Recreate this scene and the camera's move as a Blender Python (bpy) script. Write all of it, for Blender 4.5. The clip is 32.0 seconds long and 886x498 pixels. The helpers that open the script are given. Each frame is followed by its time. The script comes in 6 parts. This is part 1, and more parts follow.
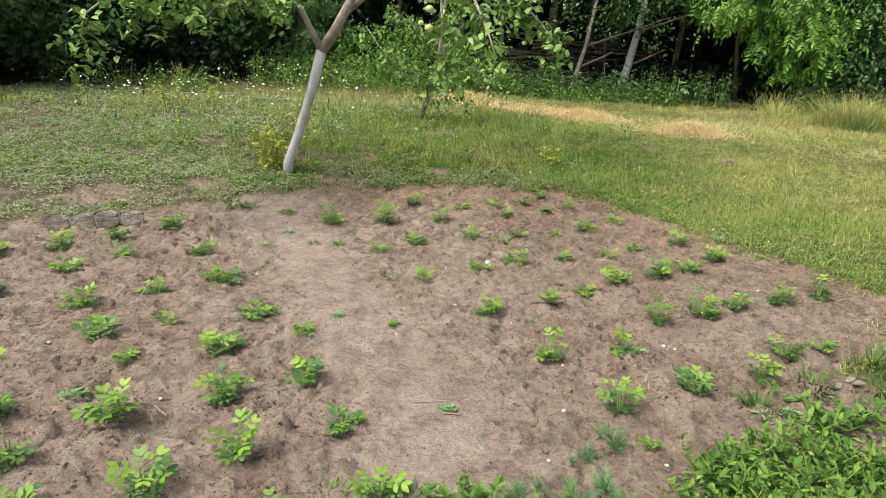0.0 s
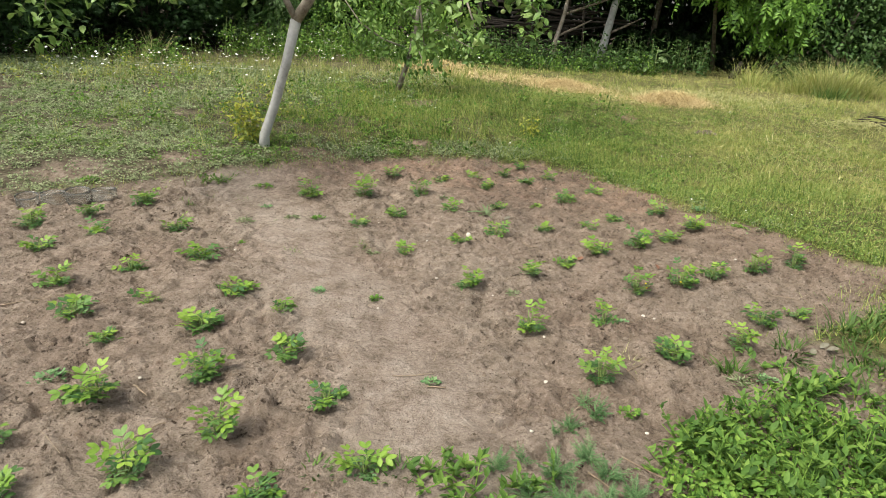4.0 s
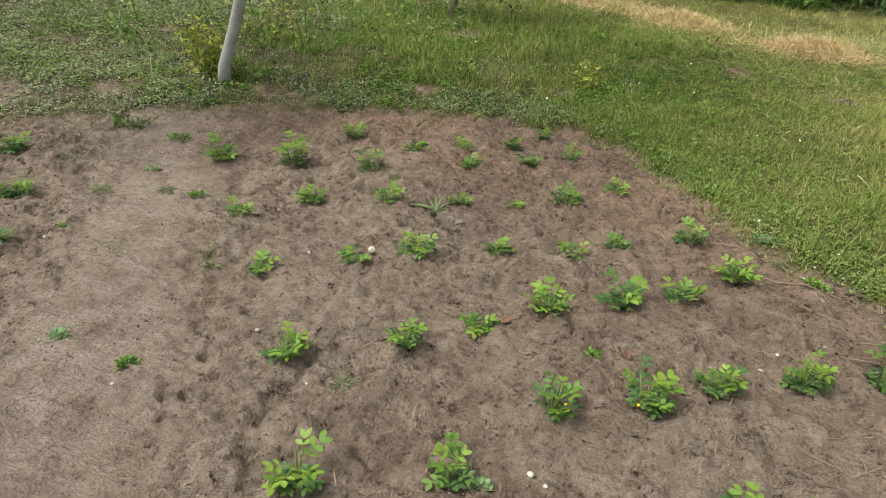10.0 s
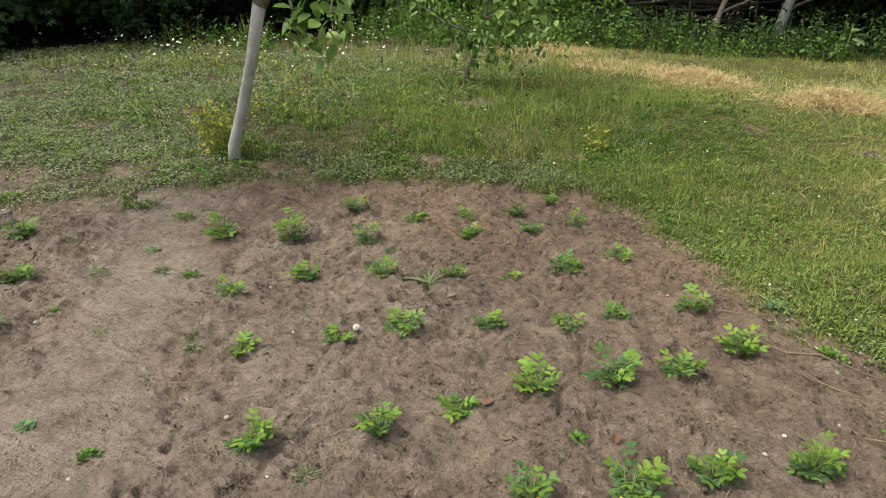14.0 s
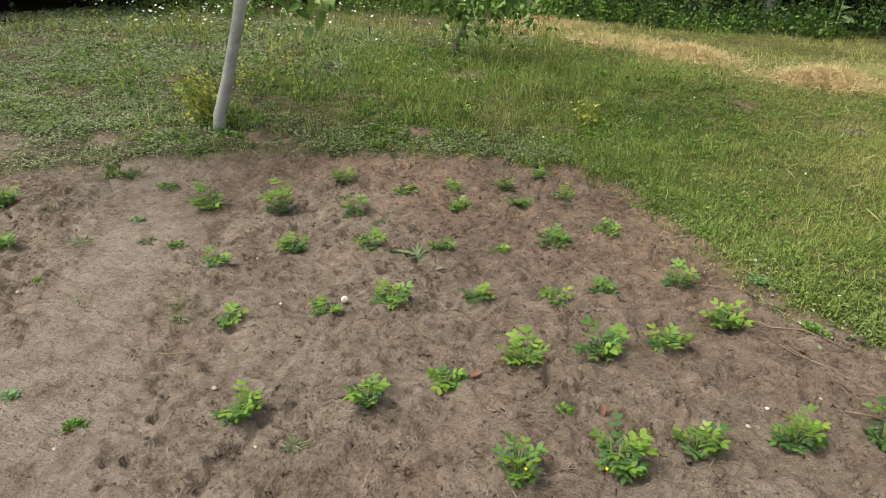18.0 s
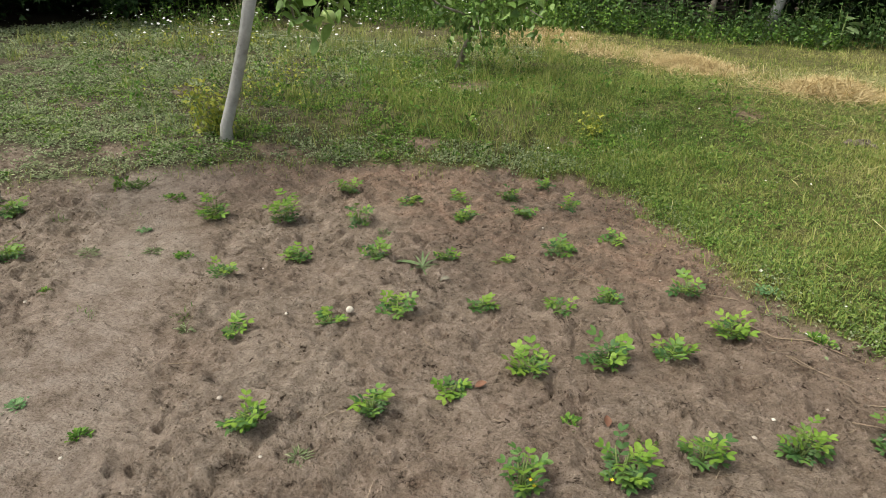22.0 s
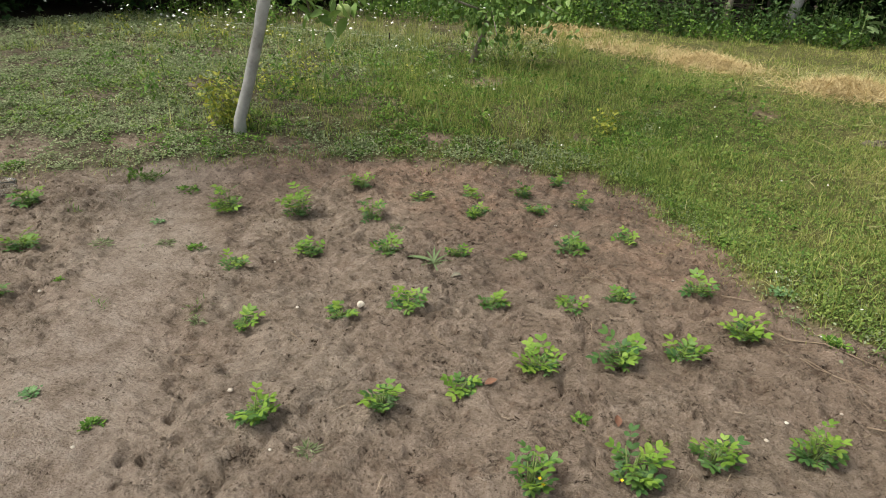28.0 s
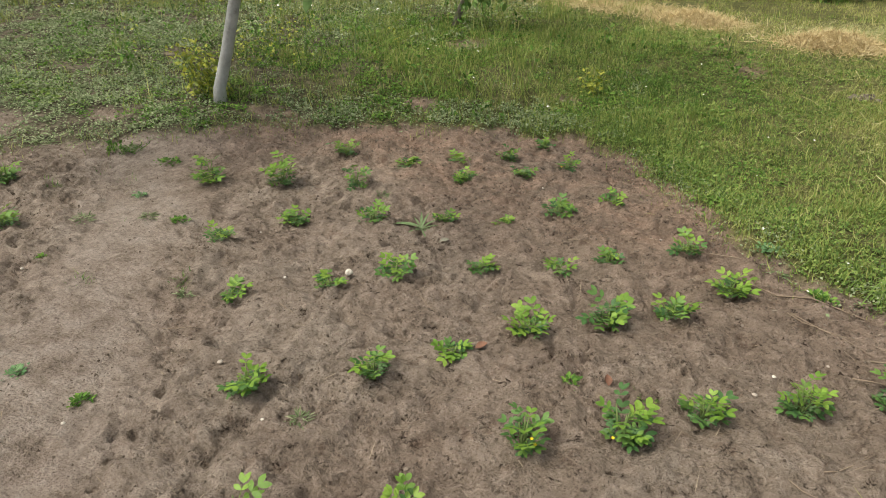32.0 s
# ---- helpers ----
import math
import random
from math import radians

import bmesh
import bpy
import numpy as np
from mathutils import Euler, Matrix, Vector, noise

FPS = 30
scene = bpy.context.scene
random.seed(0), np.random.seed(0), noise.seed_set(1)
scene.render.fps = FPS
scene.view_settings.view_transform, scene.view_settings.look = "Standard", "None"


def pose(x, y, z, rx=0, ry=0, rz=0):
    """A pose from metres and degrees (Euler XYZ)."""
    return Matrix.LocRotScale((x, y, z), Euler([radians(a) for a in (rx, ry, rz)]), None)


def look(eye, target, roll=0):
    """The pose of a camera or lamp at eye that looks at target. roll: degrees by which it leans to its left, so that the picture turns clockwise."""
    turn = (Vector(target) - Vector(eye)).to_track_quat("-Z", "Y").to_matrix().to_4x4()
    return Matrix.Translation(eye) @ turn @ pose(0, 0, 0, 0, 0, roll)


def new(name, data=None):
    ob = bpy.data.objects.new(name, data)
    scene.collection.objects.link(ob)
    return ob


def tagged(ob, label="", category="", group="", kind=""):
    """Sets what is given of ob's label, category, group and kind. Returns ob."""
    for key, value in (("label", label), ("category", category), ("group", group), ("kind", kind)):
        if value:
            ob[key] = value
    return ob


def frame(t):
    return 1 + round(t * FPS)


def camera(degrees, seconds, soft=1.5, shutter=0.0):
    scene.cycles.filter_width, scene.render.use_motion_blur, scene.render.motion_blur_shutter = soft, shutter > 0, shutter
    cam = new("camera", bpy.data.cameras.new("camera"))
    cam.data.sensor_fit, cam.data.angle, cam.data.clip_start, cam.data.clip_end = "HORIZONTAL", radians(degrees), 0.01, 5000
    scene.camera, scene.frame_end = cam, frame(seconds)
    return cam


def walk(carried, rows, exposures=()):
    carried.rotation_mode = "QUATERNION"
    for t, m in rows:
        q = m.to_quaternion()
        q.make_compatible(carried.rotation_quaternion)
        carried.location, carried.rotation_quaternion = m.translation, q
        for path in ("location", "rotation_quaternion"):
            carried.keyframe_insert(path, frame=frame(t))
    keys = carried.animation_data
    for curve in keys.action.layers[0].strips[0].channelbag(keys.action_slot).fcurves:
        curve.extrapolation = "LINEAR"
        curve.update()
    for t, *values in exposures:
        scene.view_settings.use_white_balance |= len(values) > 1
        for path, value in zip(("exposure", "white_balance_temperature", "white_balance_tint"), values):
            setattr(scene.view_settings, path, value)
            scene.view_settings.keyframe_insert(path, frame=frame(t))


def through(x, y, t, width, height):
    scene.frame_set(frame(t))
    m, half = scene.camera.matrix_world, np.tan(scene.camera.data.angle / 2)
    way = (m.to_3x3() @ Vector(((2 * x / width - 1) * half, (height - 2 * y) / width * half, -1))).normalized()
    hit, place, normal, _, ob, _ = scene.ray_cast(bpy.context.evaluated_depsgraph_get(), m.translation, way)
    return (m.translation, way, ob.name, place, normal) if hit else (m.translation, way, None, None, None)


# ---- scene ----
cam = camera(69.1, 32.0, soft=0.5)
PATH = [
    (0, (0.668, -0.229, 1.436), (0.486, 1.667, 0.825), 2.7),
    (0.5, (0.661, -0.238, 1.442), (0.49, 1.664, 0.85), 2.7),
    (1, (0.661, -0.236, 1.448), (0.489, 1.666, 0.855), 2.7),
    (1.5, (0.662, -0.234, 1.444), (0.492, 1.664, 0.839), 2.9),
    (2, (0.663, -0.231, 1.443), (0.502, 1.67, 0.841), 3.2),
    (2.5, (0.66, -0.23, 1.439), (0.503, 1.67, 0.834), 3.2),
    (4.5, (0.662, -0.18, 1.438), (0.574, 1.672, 0.689), 2.9),
    (5, (0.807, 0.006, 1.404), (0.757, 1.835, 0.596), 3.9),
    (5.5, (0.999, 0.175, 1.412), (0.937, 1.992, 0.58), 5.4),
    (6, (1.084, 0.246, 1.422), (1.002, 2.052, 0.567), 4.4),
    (6.5, (1.108, 0.403, 1.401), (1.103, 2.2, 0.524), 5.6),
    (7, (1.121, 0.654, 1.421), (1.024, 2.447, 0.54), 4.4),
    (7.5, (1.167, 0.776, 1.433), (1.021, 2.543, 0.509), 4.2),
    (8, (1.341, 0.96, 1.444), (1.071, 2.715, 0.523), 4.5),
    (8.5, (1.523, 1.086, 1.445), (1.193, 2.813, 0.491), 3.9),
    (9, (1.585, 1.194, 1.43), (1.297, 2.946, 0.51), 5.2),
    (9.5, (1.614, 1.39, 1.444), (1.287, 3.143, 0.539), 5.4),
    (10, (1.632, 1.521, 1.442), (1.147, 3.222, 0.51), 4.4),
    (10.5, (1.697, 1.644, 1.44), (1.025, 3.282, 0.51), 3.4),
    (11, (1.823, 1.728, 1.447), (1.015, 3.273, 0.467), 3.1),
    (11.5, (1.884, 1.745, 1.448), (1.044, 3.255, 0.441), 1.5),
    (12, (1.84, 1.739, 1.477), (1.163, 3.373, 0.544), 2.0),
    (12.5, (1.838, 1.724, 1.465), (1.245, 3.42, 0.587), 1.7),
    (13, (1.828, 1.71, 1.472), (1.284, 3.445, 0.64), 3.0),
    (13.5, (1.825, 1.704, 1.465), (1.235, 3.447, 0.681), 2.3),
    (14, (1.843, 1.702, 1.47), (1.203, 3.436, 0.706), 0.9),
    (14.5, (1.83, 1.691, 1.472), (1.186, 3.429, 0.721), 1.4),
    (16.5, (1.832, 1.687, 1.463), (1.204, 3.421, 0.689), 2.0),
    (17, (1.825, 1.692, 1.459), (1.219, 3.432, 0.682), 2.4),
    (17.5, (1.827, 1.705, 1.453), (1.227, 3.424, 0.626), 2.4),
    (18, (1.828, 1.706, 1.458), (1.241, 3.425, 0.622), 2.0),
    (18.5, (1.835, 1.702, 1.46), (1.235, 3.417, 0.623), 1.5),
    (19, (1.839, 1.702, 1.454), (1.233, 3.418, 0.624), 1.4),
    (19.5, (1.832, 1.709, 1.458), (1.23, 3.424, 0.624), 1.4),
    (20, (1.832, 1.709, 1.452), (1.235, 3.429, 0.625), 2.0),
    (20.5, (1.835, 1.702, 1.463), (1.23, 3.426, 0.649), 2.0),
    (21, (1.834, 1.701, 1.465), (1.229, 3.428, 0.657), 1.9),
    (21.5, (1.833, 1.701, 1.466), (1.228, 3.429, 0.663), 2.0),
    (22, (1.832, 1.7, 1.459), (1.224, 3.426, 0.653), 1.8),
    (22.5, (1.831, 1.704, 1.464), (1.23, 3.432, 0.656), 1.9),
    (23, (1.835, 1.704, 1.461), (1.228, 3.431, 0.656), 1.8),
    (23.5, (1.833, 1.704, 1.462), (1.227, 3.431, 0.657), 1.9),
    (24, (1.828, 1.707, 1.458), (1.226, 3.435, 0.65), 2.0),
    (24.5, (1.825, 1.709, 1.455), (1.221, 3.432, 0.641), 2.0),
    (25, (1.823, 1.705, 1.453), (1.218, 3.424, 0.627), 2.2),
    (25.5, (1.827, 1.707, 1.46), (1.202, 3.419, 0.637), 2.6),
    (27.5, (1.827, 1.705, 1.458), (1.208, 3.425, 0.647), 2.8),
    (28, (1.823, 1.705, 1.458), (1.187, 3.415, 0.638), 2.3),
    (28.5, (1.826, 1.704, 1.455), (1.19, 3.417, 0.642), 2.5),
    (29, (1.822, 1.711, 1.447), (1.205, 3.415, 0.601), 2.8),
    (29.5, (1.82, 1.71, 1.45), (1.222, 3.416, 0.593), 3.0),
    (30, (1.825, 1.708, 1.445), (1.217, 3.401, 0.571), 2.6),
    (30.5, (1.827, 1.709, 1.452), (1.233, 3.401, 0.567), 2.4),
    (31, (1.832, 1.712, 1.444), (1.238, 3.394, 0.539), 1.8),
    (31.5, (1.831, 1.722, 1.442), (1.253, 3.413, 0.544), 1.5),
    (32, (1.825, 1.723, 1.443), (1.238, 3.404, 0.531), 1.2),
]
walk(cam, [(t, look(eye, target, roll)) for t, eye, target, roll in PATH], [(0.0, 1.06, 6800.0, 7.0), (2.5, 1.06, 6800.0, 7.0), (5.0, 0.79, 6800.0, 7.0), (7.0, 0.62, 6800.0, 7.0), (9.0, 0.60, 6800.0, 7.0), (13.0, 0.56, 6800.0, 7.0), (14.5, 0.62, 6800.0, 7.0), (17.0, 0.76, 6800.0, 7.0), (18.5, 0.57, 6800.0, 7.0), (32.0, 0.57, 6800.0, 7.0)])

# ---- world, sun ----
SUN_EL, SUN_AZ = 60.0, 232.0          # degrees; azimuth of where the sun stands, clockwise from +y
world = bpy.data.worlds.new("sky")
scene.world = world
world.use_nodes = True
wn = world.node_tree.nodes
sky = wn.new("ShaderNodeTexSky")
sky.sky_type, sky.sun_disc = "NISHITA", False
sky.sun_elevation, sky.sun_rotation = radians(SUN_EL), radians(SUN_AZ)
sky.air_density, sky.dust_density, sky.ozone_density = 1.0, 4.0, 1.0
wn["Background"].inputs["Strength"].default_value = 0.125
veil = wn.new("ShaderNodeHueSaturation")      # thin cloud takes the blue out of the sky
veil.inputs["Saturation"].default_value = 0.35
world.node_tree.links.new(sky.outputs["Color"], veil.inputs["Color"])
world.node_tree.links.new(veil.outputs["Color"], wn["Background"].inputs["Color"])
sun = new("sun", bpy.data.lights.new("sun", "SUN"))
sun.data.energy, sun.data.angle, sun.data.color = 1.9, radians(28), (1.0, 0.95, 0.86)
sun_dir = Vector((math.sin(radians(SUN_AZ)) * math.cos(radians(SUN_EL)), math.cos(radians(SUN_AZ)) * math.cos(radians(SUN_EL)), math.sin(radians(SUN_EL))))
sun.matrix_world = look(sun_dir * 30, (0, 0, 0))

rng = np.random.default_rng(7)


# ---- materials ----
class Mat:
    """A node material built step by step."""

    def __init__(self, name, rough=0.8, spec=0.3):
        self.m = bpy.data.materials.new(name)
        self.m.use_nodes = True
        self.t = self.m.node_tree
        self.b = self.t.nodes["Principled BSDF"]
        self.b.inputs["Roughness"].default_value = rough
        self.b.inputs["Specular IOR Level"].default_value = spec

    def node(self, kind, **ins):
        n = self.t.nodes.new(kind)
        for k, v in ins.items():
            self.put(n, k.replace("_", " "), v)
        return n

    def put(self, n, key, v):
        if hasattr(v, "is_output"):
            self.t.links.new(v, n.inputs[key])
        else:
            n.inputs[key].default_value = v

    def where(self):
        return self.node("ShaderNodeNewGeometry").outputs["Position"]

    def local(self):
        return self.node("ShaderNodeTexCoord").outputs["Object"]

    def noise(self, scale, detail=4.0, rough=0.6, at=None, warp=0.0):
        n = self.node("ShaderNodeTexNoise", Scale=scale, Detail=detail, Roughness=rough, Distortion=warp)
        self.put(n, "Vector", at or self.where())
        return n.outputs["Fac"]

    def ramp(self, fac, *stops):
        n = self.node("ShaderNodeValToRGB")
        self.put(n, "Fac", fac)
        el = n.color_ramp.elements
        while len(el) < len(stops):
            el.new(0.5)
        for e, (p, c) in zip(el, stops):
            e.position, e.color = p, (*c, 1) if len(c) == 3 else c
        return n.outputs["Color"]

    def grey(self, fac, lo, hi):
        n = self.node("ShaderNodeMapRange")
        self.put(n, "Value", fac)
        n.inputs["From Min"].default_value, n.inputs["From Max"].default_value = lo, hi
        return n.outputs["Result"]

    def mix(self, fac, a, b, how="MIX"):
        n = self.node("ShaderNodeMix")
        n.data_type, n.blend_type = "RGBA", how
        for i, v in ((0, fac), (6, a), (7, b)):
            if hasattr(v, "is_output"):
                self.t.links.new(v, n.inputs[i])
            else:
                n.inputs[i].default_value = (*v, 1) if isinstance(v, tuple) and len(v) == 3 else v
        return n.outputs[2]

    def math(self, how, a, b=0.0):
        n = self.node("ShaderNodeMath")
        n.operation = how
        self.put(n, 0, a), self.put(n, 1, b)
        return n.outputs[0]

    def attr(self, name):
        n = self.node("ShaderNodeAttribute")
        n.attribute_name = name
        return n.outputs["Fac"]

    def island(self):
        return self.node("ShaderNodeNewGeometry").outputs["Random Per Island"]

    def each(self):
        return self.node("ShaderNodeObjectInfo").outputs["Random"]

    def colour(self, c):
        self.put(self.b, "Base Color", (*c, 1) if isinstance(c, tuple) and len(c) == 3 else c)
        return self

    def bump(self, height, strength=0.5, dist=0.01):
        n = self.node("ShaderNodeBump", Strength=strength, Distance=dist)
        self.put(n, "Height", height)
        self.put(self.b, "Normal", n.outputs["Normal"])
        return self

    def thin(self, c, amount=0.35):
        """Light passes through as it does through a leaf."""
        tr = self.node("ShaderNodeBsdfTranslucent")
        self.put(tr, "Color", c)
        mx = self.node("ShaderNodeMixShader", Fac=amount)
        self.t.links.new(self.b.outputs[0], mx.inputs[1])
        self.t.links.new(tr.outputs[0], mx.inputs[2])
        self.t.links.new(mx.outputs[0], self.t.nodes["Material Output"].inputs["Surface"])
        return self


def leaf_mat(name, dark, mid, light, rough=0.5, through=0.35, patch=1.5, per="island", spec=0.35):
    k = Mat(name, rough, spec)
    r = k.island() if per == "island" else k.each()
    f = k.math("ADD", k.math("MULTIPLY", r, 0.62), k.math("MULTIPLY", k.noise(patch, 3), 0.42))
    c = k.ramp(f, (0.2, dark), (0.52, mid), (0.9, light))
    c = k.mix(k.grey(k.noise(60.0, 2), 0.35, 0.75), c, k.mix(1.0, c, (0.72, 0.74, 0.66), "MULTIPLY"))
    k.colour(c)
    return k.thin(c, 0.65 * through).m


M = {}
# soil, lawn earth and path on the one ground sheet
k = Mat("ground_soil", 0.95, 0.12)
big, mid_n, fine, grit = k.noise(1.1, 4), k.noise(6.5, 5, 0.62), k.noise(30.0, 6, 0.68), k.noise(120.0, 4, 0.65)
soil = k.ramp(k.math("ADD", k.math("MULTIPLY", mid_n, 0.5), k.math("MULTIPLY", fine, 0.5)),
              (0.33, (0.140, 0.110, 0.084)), (0.43, (0.232, 0.188, 0.149)), (0.54, (0.308, 0.254, 0.206)), (0.67, (0.405, 0.341, 0.282)))
soil = k.mix(k.grey(big, 0.35, 0.7), soil, k.mix(1.0, soil, (0.86, 0.80, 0.78), "MULTIPLY"))
pale = k.ramp(k.math("ADD", k.math("MULTIPLY", mid_n, 0.4), k.math("MULTIPLY", fine, 0.6)), (0.34, (0.215, 0.172, 0.14)), (0.52, (0.335, 0.278, 0.233)), (0.7, (0.425, 0.362, 0.31)))
soil = k.mix(k.math("MULTIPLY", k.attr("path"), k.grey(mid_n, 0.22, 0.6)), soil, pale)
# redder soil tone towards the far end of the bed
soil = k.mix(k.math("MULTIPLY", k.attr("far_red"), k.grey(mid_n, 0.3, 0.62)), soil, k.mix(1.0, soil, (1.15, 1.01, 0.94), "MULTIPLY"))
soil = k.mix(k.grey(grit, 0.56, 0.70), soil, k.mix(1.0, soil, (1.28, 1.27, 1.25), "MULTIPLY"))
soil = k.mix(k.grey(grit, 0.45, 0.33), soil, k.mix(1.0, soil, (0.68, 0.65, 0.63), "MULTIPLY"))
soil = k.mix(k.attr("loose"), soil, k.mix(1.0, soil, (0.92, 0.90, 0.88), "MULTIPLY"))
# damp crumbly patches where the crust is broken
broken = k.math("MULTIPLY", k.grey(k.noise(14.0, 5, 0.66, None, 0.4), 0.56, 0.68), k.grey(k.attr("path"), 0.9, 0.2))
soil = k.mix(broken, soil, k.mix(1.0, soil, (0.70, 0.65, 0.62), "MULTIPLY"))
vor = k.node("ShaderNodeTexVoronoi", Scale=4.4)
vor.feature = "DISTANCE_TO_EDGE"
wob = k.node("ShaderNodeVectorMath")
wob.operation = "ADD"
wno = k.node("ShaderNodeTexNoise", Scale=9.0, Detail=5.0)
k.put(wno, "Vector", k.where())
k.put(wob, 0, k.where())
k.put(wob, 1, wno.outputs["Color"])
k.put(vor, "Vector", wob.outputs[0])
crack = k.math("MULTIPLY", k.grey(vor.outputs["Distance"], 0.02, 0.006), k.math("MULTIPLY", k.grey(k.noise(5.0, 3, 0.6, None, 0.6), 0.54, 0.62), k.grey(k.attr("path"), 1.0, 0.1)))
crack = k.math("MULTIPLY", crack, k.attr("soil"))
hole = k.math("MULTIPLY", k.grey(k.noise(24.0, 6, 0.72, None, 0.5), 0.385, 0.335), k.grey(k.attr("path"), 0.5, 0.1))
# shade of pits and cracks painted into the soil colour; bump dips there too
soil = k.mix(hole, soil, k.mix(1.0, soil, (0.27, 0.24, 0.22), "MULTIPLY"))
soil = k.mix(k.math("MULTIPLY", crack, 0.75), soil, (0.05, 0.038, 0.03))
turf = k.ramp(k.math("ADD", k.math("MULTIPLY", mid_n, 0.5), k.math("MULTIPLY", fine, 0.5)),
              (0.36, (0.032, 0.038, 0.014)), (0.48, (0.09, 0.095, 0.035)), (0.57, (0.17, 0.162, 0.066)), (0.68, (0.30, 0.26, 0.135)))
turf = k.mix(k.math("MULTIPLY", k.attr("dry"), 0.75), turf, k.ramp(fine, (0.35, (0.10, 0.105, 0.036)), (0.65, (0.32, 0.29, 0.125))))
earthy = k.ramp(k.math("ADD", k.math("MULTIPLY", mid_n, 0.5), k.math("MULTIPLY", fine, 0.5)), (0.37, (0.042, 0.036, 0.024)), (0.5, (0.115, 0.098, 0.067)), (0.64, (0.26, 0.22, 0.16)))
turf = k.mix(k.attr("worn"), turf, earthy)
# leaf litter under the trees, darkened to carry their shade in its colour
litter_shade = k.ramp(fine, (0.35, (0.022, 0.017, 0.012)), (0.65, (0.065, 0.05, 0.036)))
turf = k.mix(k.attr("shade_floor"), turf, litter_shade)
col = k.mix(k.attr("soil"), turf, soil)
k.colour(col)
hgt = k.math("ADD", k.math("ADD", k.math("MULTIPLY", fine, 0.62), k.math("MULTIPLY", grit, 0.11)), k.math("MULTIPLY", mid_n, 0.5))
hgt = k.math("SUBTRACT", hgt, k.math("MULTIPLY", k.math("MAXIMUM", crack, hole), 0.6))
k.bump(hgt, 1.0, 0.05)
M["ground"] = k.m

M["peanut_leaf"] = leaf_mat("peanut_leaf", (0.055, 0.135, 0.042), (0.112, 0.228, 0.058), (0.215, 0.35, 0.075), 0.5, 0.35, 6.0, "each")
M["peanut_stem"] = leaf_mat("peanut_stem", (0.10, 0.17, 0.05), (0.17, 0.24, 0.075), (0.25, 0.28, 0.12), 0.6, 0.15, 20.0)
M["apple_leaf"] = leaf_mat("apple_leaf", (0.07, 0.15, 0.034), (0.16, 0.28, 0.066), (0.30, 0.42, 0.135), 0.42, 0.32)
M["maple_leaf"] = leaf_mat("maple_leaf", (0.020, 0.058, 0.014), (0.036, 0.092, 0.022), (0.065, 0.135, 0.034), 0.5, 0.28)
M["walnut_leaf"] = leaf_mat("walnut_leaf", (0.06, 0.15, 0.022), (0.135, 0.285, 0.042), (0.22, 0.40, 0.066), 0.45, 0.38)
M["rose_leaf"] = leaf_mat("bush_leaf", (0.034, 0.085, 0.02), (0.072, 0.155, 0.037), (0.135, 0.225, 0.068), 0.5, 0.3)
# near-black leaf colour: the deep shade of the woods is painted in
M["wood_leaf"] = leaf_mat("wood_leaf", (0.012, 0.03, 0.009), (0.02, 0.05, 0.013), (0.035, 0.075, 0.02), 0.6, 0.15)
M["weed_leaf"] = leaf_mat("weed_leaf", (0.052, 0.125, 0.024), (0.13, 0.255, 0.045), (0.26, 0.40, 0.08), 0.65, 0.32, 4.0, spec=0.15)
M["grey_weed"] = leaf_mat("knotweed_leaf", (0.13, 0.18, 0.085), (0.285, 0.345, 0.185), (0.44, 0.485, 0.305), 0.8, 0.2, 3.0, spec=0.1)
M["clover"] = leaf_mat("clover_leaf", (0.085, 0.15, 0.038), (0.19, 0.285, 0.07), (0.32, 0.41, 0.115), 0.65, 0.35, 4.0, spec=0.15)
M["yellow_leaf"] = leaf_mat("yellowing_leaf", (0.20, 0.27, 0.045), (0.38, 0.42, 0.065), (0.56, 0.54, 0.10), 0.55, 0.42, 4.0)
M["blue_weed"] = leaf_mat("carrot_leaf", (0.11, 0.22, 0.095), (0.19, 0.335, 0.15), (0.29, 0.43, 0.21), 0.7, 0.35, 6.0, spec=0.15)
M["thistle_leaf"] = leaf_mat("rosette_leaf", (0.11, 0.17, 0.08), (0.17, 0.25, 0.11), (0.25, 0.32, 0.16), 0.6, 0.25, 12.0)
M["straw"] = leaf_mat("straw", (0.42, 0.305, 0.135), (0.59, 0.46, 0.235), (0.78, 0.65, 0.41), 0.65, 0.15, 2.0)
M["dry_grass"] = leaf_mat("dry_grass", (0.24, 0.27, 0.10), (0.42, 0.42, 0.18), (0.62, 0.57, 0.32), 0.65, 0.25, 2.0)
M["twig"] = leaf_mat("twig", (0.14, 0.10, 0.07), (0.27, 0.20, 0.145), (0.46, 0.37, 0.27), 0.8, 0.0, 8.0)

k = Mat("grass_blade", 0.55, 0.3)
dryness = k.math("ADD", k.math("MULTIPLY", k.attr("dry"), 0.55), k.math("ADD", k.math("MULTIPLY", k.island(), 0.54), k.math("MULTIPLY", k.noise(0.9, 4), 0.22)))
c = k.ramp(dryness, (0.10, (0.065, 0.13, 0.025)), (0.34, (0.165, 0.255, 0.054)), (0.56, (0.32, 0.365, 0.095)), (0.90, (0.48, 0.45, 0.19)))
k.colour(c)
M["grass"] = k.thin(c, 0.22).m

k = Mat("whitewashed_bark", 0.9, 0.15)
n1 = k.noise(9.0, 5, 0.7)
c = k.ramp(n1, (0.26, (0.23, 0.225, 0.21)), (0.42, (0.37, 0.37, 0.36)), (0.7, (0.50, 0.505, 0.50)))
k.colour(c).bump(k.noise(26.0, 5, 0.7), 0.6, 0.01)
M["whitewash"] = k.m
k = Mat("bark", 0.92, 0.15)
